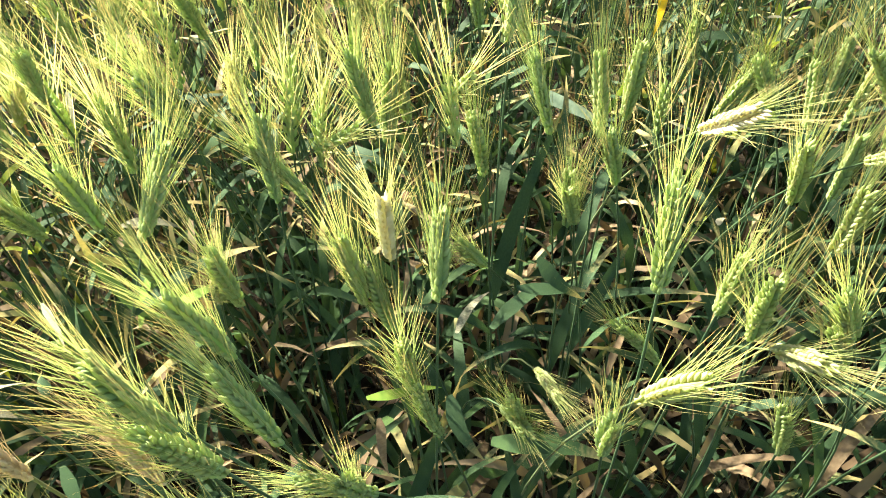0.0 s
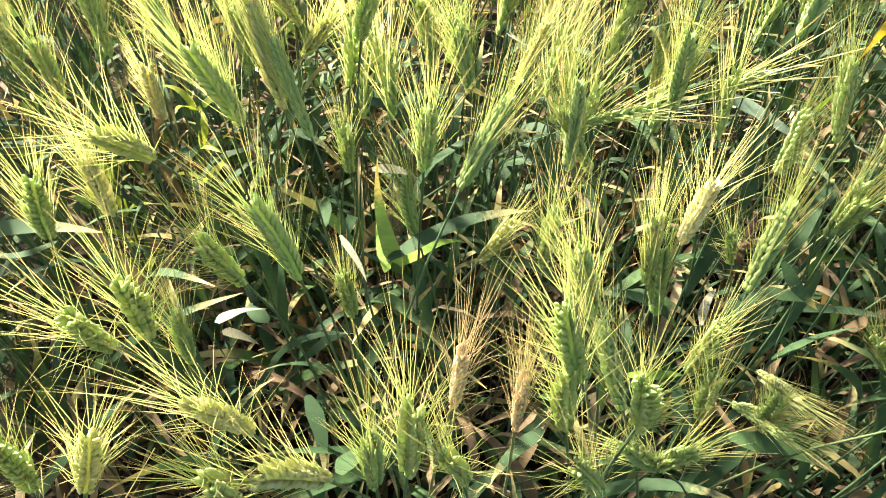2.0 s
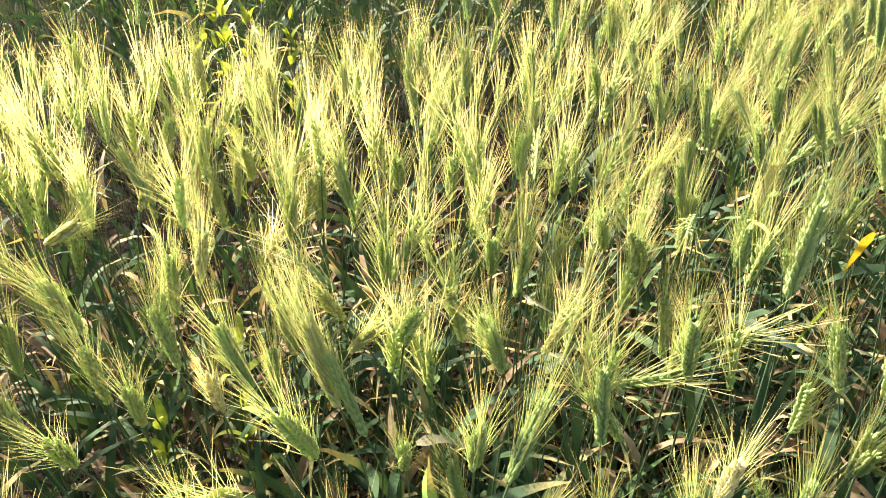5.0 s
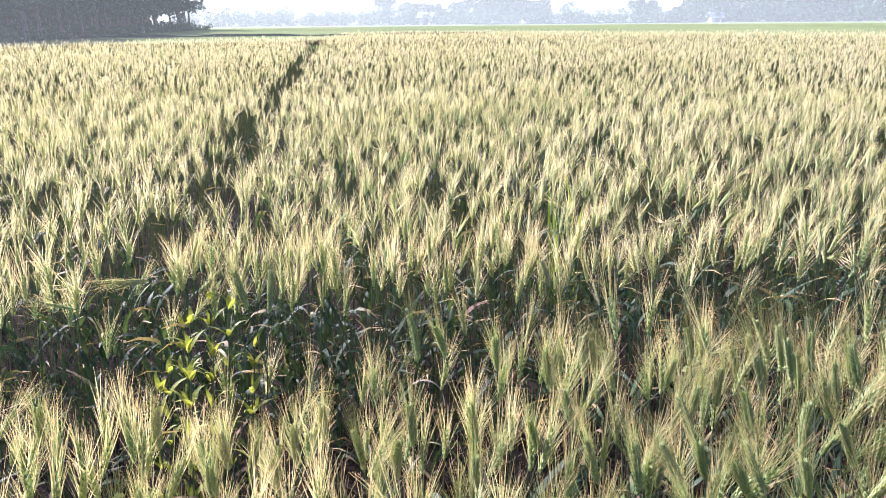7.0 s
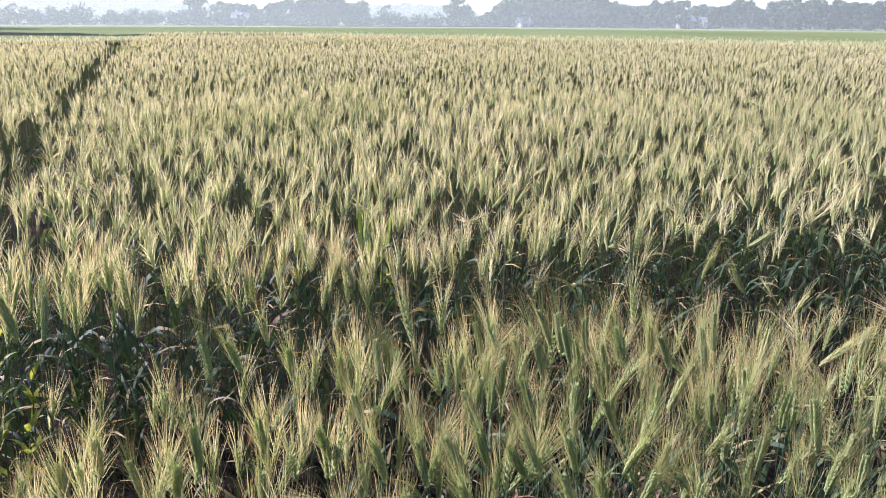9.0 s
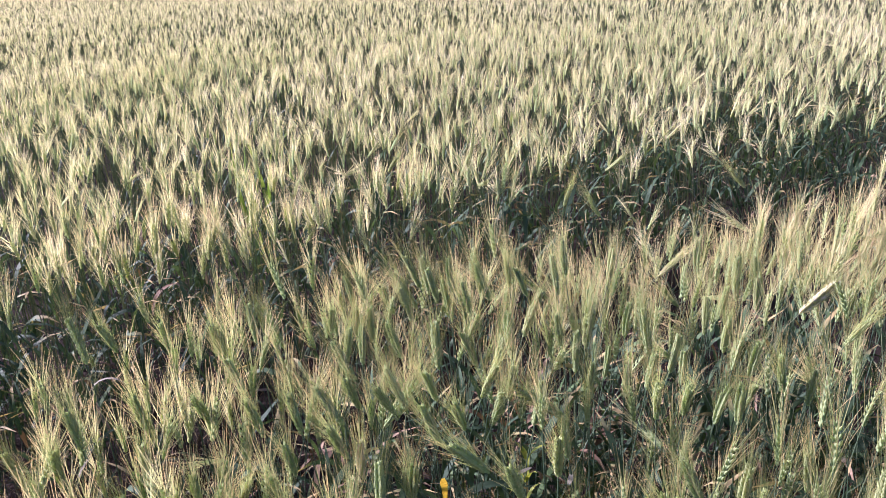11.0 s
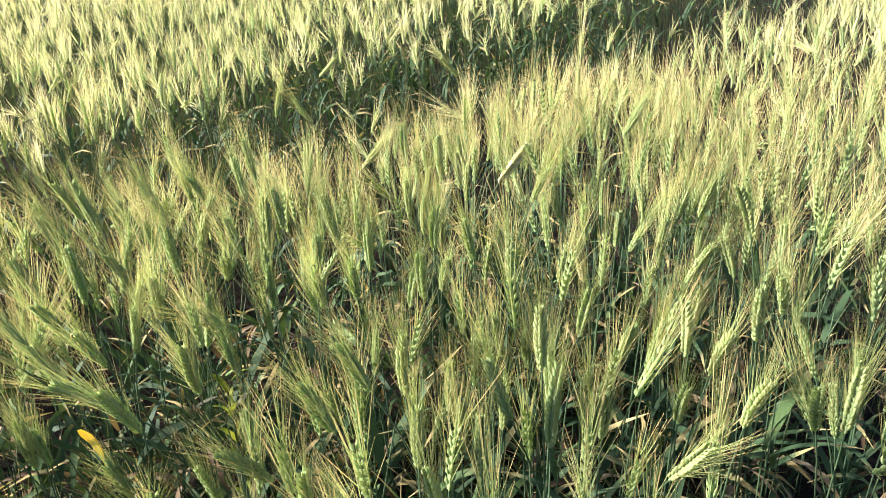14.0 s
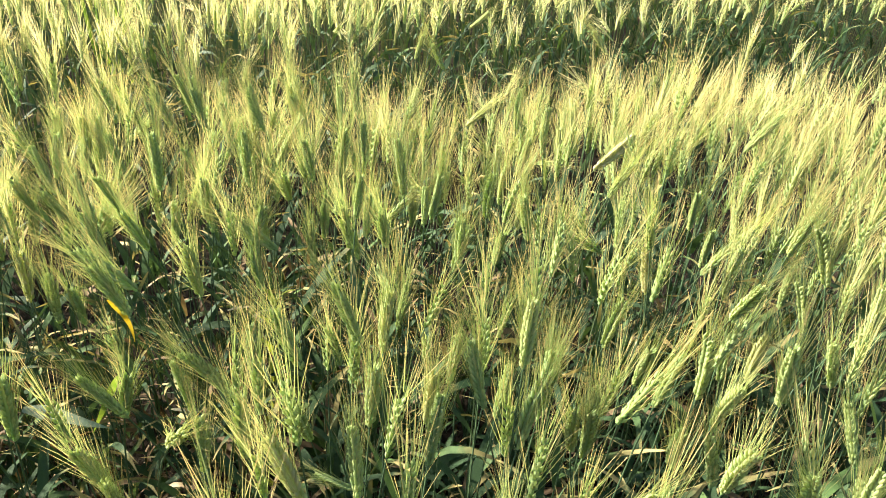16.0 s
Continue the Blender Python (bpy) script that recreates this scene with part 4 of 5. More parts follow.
wheat_plant((-0.596, 1.178, 0.860), (0.13, -0.16, 0.98), 0.092, 0.45, 0.95)
wheat_plant((0.316, 1.140, 0.860), (-0.21, -0.33, 0.92), 0.092, 0.45, 0.95)
wheat_plant((0.206, 1.163, 0.860), (-0.14, -0.18, 0.97), 0.092, 0.45, 0.95)
wheat_plant((0.252, 0.167, 0.930), (-0.11, -0.20, 0.97), 0.084, 0.52, 0.95)
wheat_plant((0.578, 0.358, 0.700), (-0.55, 0.01, 0.83), 0.084, 0.22, 0.95)
wheat_plant((0.695, 0.294, 0.800), (-0.50, -0.15, 0.85), 0.084, 0.22, 0.95)
wheat_plant((0.662, 0.263, 0.700), (-0.15, -0.04, 0.99), 0.084, 0.22, 0.95)
wheat_plant((0.692, 0.735, 0.750), (-0.24, -0.15, 0.96), 0.084, 0.22, 0.95)
wheat_plant((0.236, 0.258, 0.900), (-0.31, 0.01, 0.95), 0.084, 0.22, 0.95)
wheat_plant((0.221, 0.193, 0.930), (-0.36, -0.08, 0.93), 0.084, 0.22, 0.95)
wheat_plant((0.182, 0.554, 0.860), (0.24, -0.26, 0.94), 0.084, 0.78, 0.65)
wheat_plant((0.418, 0.453, 0.740), (-0.39, -0.33, 0.86), 0.084, 0.52, 0.95)
wheat_plant((-0.028, 0.476, 0.860), (-0.29, 0.25, 0.92), 0.115, 0.78, 0.65)
wheat_plant((-0.244, 0.758, 0.837), (-0.46, 0.11, 0.88), 0.098, 1.0, 1.4)
wheat_plant((0.450, 0.611, 0.900), (0.10, 0.31, 0.95), 0.115, 0.52, 0.95)
wheat_plant((0.929, 0.858, 0.844), (-0.71, 0.20, 0.68), 0.114, 0.36, 0.95)
wheat_plant((0.715, 0.751, 0.880), (-0.61, 0.14, 0.78), 0.105, 0.36, 0.95)
wheat_plant((0.891, 0.306, 0.870), (0.09, 0.34, 0.94), 0.084, 0.52, 0.95)
wheat_plant((0.907, 0.381, 0.800), (-0.79, 0.57, 0.22), 0.051, 0.22, 0.95)
wheat_plant((1.396, 0.355, 0.930), (-0.08, -0.44, 0.89), 0.084, 0.52, 0.95)
wheat_plant((1.351, 0.693, 0.840), (0.04, -0.06, 1.00), 0.084, 0.22, 0.95)
wheat_plant((0.541, 0.481, 0.820), (-0.23, -0.08, 0.97), 0.084, 0.22, 0.95)
wheat_plant((0.929, 1.073, 0.860), (-0.07, 0.11, 0.99), 0.115, 0.22, 0.95)
wheat_plant((1.589, 0.384, 0.840), (-0.13, 0.17, 0.98), 0.084, 0.52, 0.95)
wheat_plant((1.088, 1.036, 0.860), (0.14, 0.06, 0.99), 0.115, 0.52, 0.95)
wheat_plant((1.185, 0.946, 0.860), (-0.05, 0.16, 0.99), 0.115, 0.52, 0.95)
wheat_plant((-0.691, 1.940, 0.900), (-0.90, -0.43, 0.03), 0.099, 0.78, 0.65)
wheat_plant((1.859, 2.072, 0.867), (0.56, -0.55, 0.62), 0.092, 0.6, 0.65)
wheat_plant((1.622, 1.979, 0.800), (0.22, -0.16, 0.96), 0.092, 0.6, 0.65)
wheat_plant((1.384, 2.338, 0.860), (0.41, -0.23, 0.88), 0.092, 0.6, 0.65)
wheat_plant((1.636, 1.778, 0.820), (-0.47, 0.27, 0.84), 0.092, 0.6, 0.65)
wheat_plant((2.126, 1.650, 0.870), (-0.53, 0.37, 0.77), 0.092, 0.6, 0.65)
wheat_plant((1.144, 2.489, 0.880), (0.34, -0.48, 0.81), 0.084, 0.6, 0.65)
wheat_plant((0.777, 1.108, 0.860), (0.01, 0.11, 0.99), 0.115, 0.22, 0.95)
wheat_plant((0.251, 0.163, 0.840), (-0.31, -0.21, 0.93), 0.084, 0.52, 1.5)
wheat_plant((-0.075, 0.106, 0.900), (0.28, -0.09, 0.96), 0.084, 0.22, 0.95)
wheat_plant((0.041, 0.107, 0.920), (0.01, -0.25, 0.97), 0.084, 0.52, 0.95)
wheat_plant((-0.206, 0.430, 0.880), (0.18, -0.19, 0.97), 0.084, 0.36, 0.95)


def fill_patch():
    """The plants between those above, up to about three hundred in all."""
    x, y = scatter(PATCH[0], PATCH[1], PATCH[2], PATCH[3], 210)
    order = np.argsort(np.hypot(x - 0.55, y - 0.45))
    for k in order:
        if len(SPOTS) >= 360:
            break
        if y[k] > near_back(x[k]) or in_core(x[k], y[k]) or min(math.hypot(x[k] - p[0], y[k] - p[1]) for p in SPOTS) < 0.05:
            continue
        lean, az = abs(rng.normal(0, 0.2)), rng.uniform(0, 6.28)
        way = (math.sin(lean) * math.cos(az) + 0.05, math.sin(lean) * math.sin(az) + 0.04, math.cos(lean))
        wheat_plant((x[k], y[k], rng.normal(0.78, 0.05)), way, rng.uniform(0.080, 0.102), float(np.clip(rng.normal(0.38, 0.17), 0.2, 0.8)), rng.choice(SPREADS, p=(0.4, 0.45, 0.15)))


fill_patch()
far_wheat()


# ---- leaves low between the stalks ----
def undergrowth():
    soup = Soup()
    for count, kinds, low, high, longest in ((520, BLADES[0], 0.05, 0.36, 0.24), (1300, DRY_BLADES[0], 0.0, 0.40, 0.24), (300, DRY_BLADES[0], 0.005, 0.02, 0.2)):
        x, y = rng.uniform(-0.9, 2.2, count), rng.uniform(-0.25, 1.6, count)
        if kinds is DRY_BLADES[0]:
            x = np.where((x > 0.75) & (rng.random(count) < 0.6), x - 1.25, x)
        place = np.stack([x, y, rng.uniform(low, high, count)], 1)
        size, turn, kind = rng.uniform(0.12, longest, count), turn_z(rng.uniform(0, 6.28, count)), rng.integers(0, len(kinds), count)
        for k in range(len(kinds)):
            s = kind == k
            soup.stamp(kinds[k], turn[s], size[s], place[s], np.full(s.sum(), 0.4))
    for count, x0, x1, kinds in ((1500, -0.6, 2.2, BLADES[1]), (2600, -1.6, 4.5, BLADES[1])):
        x = rng.uniform(x0, x1, count)
        y = rng.uniform(0.35, near_back(x)) if x1 < 3 else far_front(x) + rng.uniform(0.05, 1.3, count)
        place = np.stack([x, y, rng.uniform(0.05, 0.42 if x1 < 3 else 0.58, count)], 1)
        size, turn, kind = rng.uniform(0.14, 0.26, count), turn_z(rng.uniform(0, 6.28, count)), rng.integers(0, len(kinds), count)
        for k in range(len(kinds)):
            s = kind == k
            soup.stamp(kinds[k], turn[s], size[s], place[s], np.full(s.sum(), 0.4))
    tagged(new("undergrowth", soup.mesh("undergrowth", STRAW_SET)), "tangle of green and withered wheat leaves under the ears", "leaves", kind="stuff")


undergrowth()


def hung_leaf(name, label, category, mat, top, tip, wide, seed):
    """A single leaf hanging from top to tip."""
    piece = blade_piece(seed, 9, True, 0, 0.5, 0.5)
    ob = new(name, blade_mesh(piece, mat, name))
    end = Vector(piece[0][-2].tolist())
    way = Vector(tip) - Vector(top)
    size = way.length / end.length
    ob.matrix_basis = Matrix.Translation(top) @ end.rotation_difference(way).to_matrix().to_4x4() @ Matrix.Diagonal((size, wide, size, 1))
    return tagged(ob, label, category, kind="thing")


def loose_leaf(name, label, category, mat, place, turn, size, droop, twist, seed):
    """A single leaf that lies or hangs among the stalks."""
    me = blade_mesh(blade_piece(seed, 9, True, 0, droop, twist), mat, name)
    ob = new(name, me)
    ob.matrix_basis = pose(*place, *turn) @ Matrix.Diagonal((size, size * 1.6, size, 1))
    return tagged(ob, label, category, kind="thing")


hung_leaf("yellow_leaf", "bright orange-yellow dying leaf hanging among green stalks", "leaf", GOLD, (0.672, 0.846, 0.812), (0.691, 0.907, 0.682), 0.17, 4)
hung_leaf("green_leaf", "broad grey-green wheat leaf lying over the stalks", "leaf", PALE_GREEN, (0.514, 0.875, 0.620), (0.640, 0.818, 0.600), 0.30, 500)
hung_leaf("green_leaf", "yellow-green wheat leaf bent between stalks", "leaf", FRESH, (0.659, 0.855, 0.660), (0.608, 0.815, 0.590), 0.22, 501)
hung_leaf("green_leaf", "dark green wheat leaf hanging between stalks", "leaf", LEAF, (0.543, 0.859, 0.600), (0.499, 0.812, 0.565), 0.248, 502)
hung_leaf("green_leaf", "drooping grey-green wheat leaf under the ears", "leaf", LEAF, (0.914, 0.681, 0.570), (0.921, 0.601, 0.535), 0.220, 503)
hung_leaf("green_leaf", "short pale green wheat leaf under the ears", "leaf", LEAF, (0.732, 0.586, 0.640), (0.788, 0.604, 0.605), 0.165, 504)
hung_leaf("pale_leaf", "bleached leaf scrap between the stalks", "leaf", PALE, (0.693, 0.545, 0.680), (0.722, 0.584, 0.645), 0.110, 505)
hung_leaf("pale_leaf", "small white leaf scrap on an ear", "leaf", PALE, (0.843, 0.787, 0.800), (0.858, 0.807, 0.765), 0.165, 506)
hung_leaf("pale_leaf", "small white leaf scrap on an ear", "leaf", PALE, (0.866, 0.746, 0.800), (0.903, 0.804, 0.765), 0.138, 507)
hung_leaf("pale_leaf", "bleached leaf scrap between the stalks", "leaf", PALE, (0.729, 0.851, 0.570), (0.783, 0.860, 0.535), 0.138, 508)
hung_leaf("green_leaf", "broad upright green wheat leaf catching the sun", "leaf", FRESH, (0.075, 0.408, 0.720), (0.062, 0.537, 0.685), 0.303, 509)
hung_leaf("green_leaf", "broad green wheat leaf with a cut end", "leaf", FRESH, (0.083, 0.431, 0.700), (0.155, 0.498, 0.665), 0.275, 510)
hung_leaf("pale_leaf", "pale dry leaf lying among green stalks", "leaf", PALE, (-0.073, 0.326, 0.720), (-0.043, 0.369, 0.685), 0.220, 511)
hung_leaf("pale_leaf", "curled pale leaf scrap", "leaf", PALE, (-0.079, 0.339, 0.680), (-0.055, 0.357, 0.645), 0.165, 512)
hung_leaf("green_leaf", "blue-green wheat leaf held flat", "leaf", LEAF, (-0.229, 0.368, 0.760), (-0.313, 0.377, 0.725), 0.193, 513)
hung_leaf("green_leaf", "grey-green wheat leaf bent downwards", "leaf", LEAF, (0.471, 0.459, 0.740), (0.515, 0.430, 0.705), 0.220, 514)
hung_leaf("green_leaf", "blue-green wheat leaf lying across stalks", "leaf", LEAF, (0.449, 0.437, 0.720), (0.531, 0.446, 0.685), 0.220, 515)
hung_leaf("green_leaf", "long wheat leaf with a bleached tip", "leaf", LEAF, (0.414, 0.292, 0.680), (0.529, 0.272, 0.645), 0.275, 516)
hung_leaf("green_leaf", "broad grey-green leaf between the ears", "leaf", LEAF, (0.018, 0.283, 0.680), (0.043, 0.223, 0.645), 0.248, 517)
hung_leaf("green_leaf", "curved grey-green leaf below a bearded ear", "leaf", LEAF, (0.066, 0.198, 0.720), (0.084, 0.242, 0.685), 0.220, 518)
hung_leaf("green_leaf", "broad drooping grey-green leaf", "leaf", LEAF, (0.239, 0.277, 0.680), (0.203, 0.227, 0.645), 0.248, 519)
hung_leaf("green_leaf", "hanging green wheat leaf", "leaf", LEAF, (0.376, 0.351, 0.660), (0.410, 0.298, 0.625), 0.220, 520)
hung_leaf("green_leaf", "narrow green wheat leaf lying flat", "leaf", FRESH, (0.304, 0.309, 0.740), (0.371, 0.333, 0.705), 0.154, 521)
hung_leaf("green_leaf", "blue-green wheat leaf held flat", "leaf", LEAF, (0.497, 0.874, 0.720), (0.592, 0.901, 0.685), 0.193, 522)
hung_leaf("pale_leaf", "pale curved leaf over the stalks", "leaf", PALE, (0.045, 0.506, 0.760), (0.095, 0.527, 0.725), 0.193, 523)
hung_leaf("pale_leaf", "pale dry leaf tip with yellow spots", "leaf", PALE, (0.386, 0.386, 0.720), (0.422, 0.459, 0.685), 0.121, 524)
hung_leaf("dry_leaf", "withered tan leaf hanging between stalks", "leaf", DRY, (0.302, 0.349, 0.620), (0.317, 0.303, 0.585), 0.165, 525)
hung_leaf("pale_leaf", "pale dry leaf scrap hanging on a stalk", "leaf", PALE, (0.098, 0.436, 0.660), (0.107, 0.420, 0.625), 0.121, 526)
hung_leaf("green_leaf", "upright blue-green wheat leaf", "leaf", LEAF, (-0.001, 0.472, 0.700), (-0.019, 0.549, 0.665), 0.248, 527)
hung_leaf("green_leaf", "bright green wheat leaf held flat", "leaf", FRESH, (-0.356, 0.369, 0.720), (-0.334, 0.407, 0.685), 0.248, 528)
hung_leaf("green_leaf", "grey-green leaf deep between the stalks", "leaf", LEAF, (-0.055, 0.395, 0.620), (-0.096, 0.450, 0.585), 0.220, 529)
hung_leaf("green_leaf", "long blue-green leaf leaning between ears", "leaf", LEAF, (0.423, 0.416, 0.680), (0.527, 0.506, 0.645), 0.248, 530)
hung_leaf("green_leaf", "grey-green leaf scrap among the awns", "leaf", LEAF, (0.743, 1.272, 0.720), (0.788, 1.253, 0.685), 0.220, 531)
hung_leaf("pale_leaf", "bleached leaf scrap between the stalks", "leaf", PALE, (0.846, 0.893, 0.720), (0.897, 0.936, 0.685), 0.138, 532)
loose_leaf("pale_leaf", "bleached torn leaf scrap caught on the ears", "leaf", PALE, (0.170, 0.715, 0.800), (0, 60, -50), 0.055, 0.3, 0.2, 6)
loose_leaf("pale_leaf", "cream-coloured dry leaf scrap beside a green leaf", "leaf", PALE, (0.043, 0.359, 0.830), (0, 70, -60), 0.050, 0.3, 0.1, 7)
loose_leaf("pale_leaf", "curled whitish dry leaf among the awns", "leaf", PALE, (0.011, 0.586, 0.870), (0, 80, -80), 0.06, 0.8, 0.4, 8)
loose_leaf("pale_leaf", "small white leaf scrap on an ear", "leaf", PALE, (0.083, 1.111, 0.838), (0, 20, 30), 0.04, 0.5, 0.3, 9)
loose_leaf("curled_leaf", "curled grey-green leaf at the edge of the furrow", "leaf", PALE, (0.148, 1.640, 0.665), (0, -10, 190), 0.14, 2.8, 0.3, 10)
loose_leaf("curled_leaf", "bent straw-coloured leaf over the furrow", "leaf", DRY, (0.208, 2.250, 0.600), (0, -30, 20), 0.18, 2.6, 0.3, 11)
loose_leaf("broad_leaf", "broad blue-green wheat leaf with a bleached tip", "leaf", LEAF, (0.44, 0.708, 0.76), (0, 10, -20), 0.11, 0.7, 0.7, 12)
loose_leaf("broad_leaf", "broad upright green wheat leaf lit from behind", "leaf", LEAF, (0.085, 0.42, 0.70), (0, -25, 80), 0.17, 0.4, 1.3, 13)
loose_leaf("broad_leaf", "broad green wheat leaf lying nearly flat", "leaf", LEAF, (0.075, 0.405, 0.742), (0, 40, 10), 0.15, 0.5, 0.3, 14)
loose_leaf("broad_leaf", "long green wheat leaf with yellow edges", "leaf", LEAF, (-0.31, 0.34, 0.775), (0, 45, 5), 0.16, 0.5, 0.4, 15)


def reed_tuft():
    """A tuft of bright green grass that stands over the wheat."""
    tuft = new("grass_tuft")
    tuft.location = (0.74, 3.3, 0)
    tagged(tuft, "tuft of tall bright green grass standing out of the wheat", "grass", kind="thing")
    for k in range(7):
        me = blade_mesh(blade_piece(200 + k, 9, True, 0, 0.25 + 0.1 * k, 0.4), FRESH, "blade")
        part("blade", me, tuft, m=pose(0.02 * k - 0.06, 0.01 * (k % 3), 0.25, 0, -22, 47 * k) @ Matrix.Diagonal((0.66, 0.36, 0.66, 1)))


reed_tuft()


def weed(place, height, seed, label):
    """A broad-leaved weed: a stalk with alternate oval leaves."""
    r = np.random.default_rng(seed)
    plant = new("weed")
    plant.location = (*place, 0)
    tagged(plant, label, "weed", "weeds in the furrow", "thing")
    s = Soup()
    c = stems(s, np.array([[0.0, 0, 0]]), np.array([[0.04, 0.02, height]]), np.array([[0.1, 0.1, 0.98]]), 0.0025, np.array([0.5]), 8, 5)[0]
    part("stem", s.mesh("stem", [HUSK, AWN, STEM]), plant)
    leaf = blade_mesh(blade_piece(300 + seed, 6, True, 0, 1.3, 0.5), WEED, "leaf")
    for k in range(20):
        m = Matrix.Translation(c[min(8, 1 + int(k * 0.4))].tolist()) @ pose(0, 0, 0, 0, 0, 137.5 * k + r.uniform(-20, 20)) @ Matrix.Diagonal((r.uniform(0.035, 0.085), 0.19, 0.07, 1))
        part("leaf", leaf, plant, m=m)


weed((-0.58, 1.80), 0.82, 1, "bushy yellow-green weed in the furrow beside the wheat")
weed((-0.50, 1.72), 0.76, 2, "bushy yellow-green weed in the furrow beside the wheat")
weed((-0.66, 1.95), 0.74, 3, "tall leafy weed among sparse wheat stalks")
weed((-0.50, 1.55), 0.78, 4, "leafy weed with pale green leaves at the plot edge")
weed((-0.44, 1.90), 0.70, 5, "tall leafy weed among sparse wheat stalks")
weed((-0.28, 0.72), 0.66, 6, "low yellow-green weed between the wheat stalks")
weed((-0.36, 0.60), 0.62, 7, "low yellow-green weed between the wheat stalks")
for k, (x, y, high) in enumerate(((-0.54, 1.66, 0.80), (-0.60, 1.60, 0.72), (-0.47, 1.80, 0.86), (-0.63, 1.74, 0.70), (-0.40, 1.70, 0.66), (-0.56, 1.92, 0.84))):
    weed((x, y), high, 20 + k, "leafy weed with small yellow-green leaves in the furrow")
weed((0.91, 1.03), 0.60, 8, "small weed with round pale leaves under the ears")


# ---- trees and the far side ----
def leaf_cloud(centres, radii, per, size, seed):
    """Many small leaves spread in lumps: one mesh of triangles pairs."""
    r = np.random.default_rng(seed)
    v = []
    for c, rad in zip(centres, radii):
        d = r.normal(size=(per, 3))
        d /= np.linalg.norm(d, axis=1, keepdims=True)
        p = np.array(c) + d * rad * r.uniform(0.45, 1.0, (per, 1)) * np.array([1, 1, 0.8])
        a, b = r.normal(size=(per, 3)), r.normal(size=(per, 3))
        a = a / np.linalg.norm(a, axis=1, keepdims=True) * size
        b = b / np.linalg.norm(b, axis=1, keepdims=True) * size * 0.6
        v.append(np.stack([p - a, p + b, p + a, p - b], 1))
    v = np.concatenate(v).reshape(-1, 3)
    q = np.arange(len(v) // 4)[:, None] * 4
    f = np.concatenate([q + [[0, 1, 2]], q + [[0, 2, 3]]])
    s = Soup()
    s.add(v, f, np.zeros(len(f)), np.zeros(len(v)), np.zeros(len(v)))
    return s


def tree(kind, height, seed):
    """A tree with a tapered trunk, limbs and an uneven crown."""
    r = np.random.default_rng(seed)
    plant = new("tree")
    wood, centres, radii = [], [], []
    slim = kind == "slim"
    first = height * (0.22 if slim else 0.12)
    bend = r.normal(0, 0.02 * height, 2)
    trunk = [np.array([bend[0] * s * s, bend[1] * s * s, height * 0.85 * s]) for s in np.linspace(0, 1, 7)]
    base = 0.016 * height if slim else 0.026 * height
    wood.append(tube(trunk, base * np.linspace(1.2, 0.2, 7), 5, 0))
    for k in range(9 if slim else 13):
        s = r.uniform(first / height, 0.97)
        a = r.uniform(0, 6.28)
        out = height * (0.16 if slim else 0.34) * (1.15 - 0.75 * abs(s - 0.45)) * r.uniform(0.5, 1.1)
        start = np.array([bend[0] * s * s, bend[1] * s * s, height * 0.85 * s])
        end = start + np.array([math.cos(a) * out, math.sin(a) * out, height * r.uniform(0.05, 0.16)])
        wood.append(tube([start, (start + end) / 2 + [0, 0, 0.02 * height], end], [base * 0.45, base * 0.28, base * 0.1], 5, 0))
        centres.append(end), radii.append(height * r.uniform(0.07, 0.12) * (1 if slim else 1.5))
        centres.append((start + end) / 2 + [0, 0, 0.05 * height]), radii.append(height * r.uniform(0.06, 0.10) * (1 if slim else 1.4))
    s = Soup()
    v, f, m, a = joined(wood)
    s.add(v, f, m, np.zeros(len(v)), a)
    part("trunk", s.mesh("trunk", [BARK]), plant)
    part("crown", leaf_cloud(centres, radii, 17 if slim else 23, height * (0.048 if slim else 0.10), seed).mesh("crown", [CROWN], False), plant)
    return plant


def bush(size, seed):
    r = np.random.default_rng(seed)
    centres = [(r.normal(0, 0.5) * size, r.normal(0, 0.5) * size, size * r.uniform(0.25, 0.75)) for _ in range(9)]
    return new("bush", leaf_cloud(centres, [size * r.uniform(0.3, 0.5) for _ in range(9)], 30, size * 0.13, seed).mesh("bush", [CROWN], False))


# height of the tree line over the horizon, both in degrees, by the turn to the right of +y
SKYLINE = ((-24, 1.3), (-12, 1.35), (-9, 1.7), (-6.5, 1.75), (-5.4, 1.0), (-3.2, 0.95), (-2, 1.3), (-1, 0.9), (1.4, 0.95), (2.8, 1.5), (5.2, 1.8), (7.1, 0.85),
           (7.7, 1.4), (8.8, 1.1), (12, 1.1), (15.4, 0.9), (16.4, 0.45), (17.1, 0.3), (17.8, 0.8), (18.6, 1.5), (22.2, 1.6), (25, 1.7), (26.5, 1.3), (28.3, 1.05),
           (29.3, 1.45), (31, 1.2), (34, 1.0), (35.4, 1.3), (37, 0.95), (38.5, 1.5), (42, 1.3), (56, 1.3))


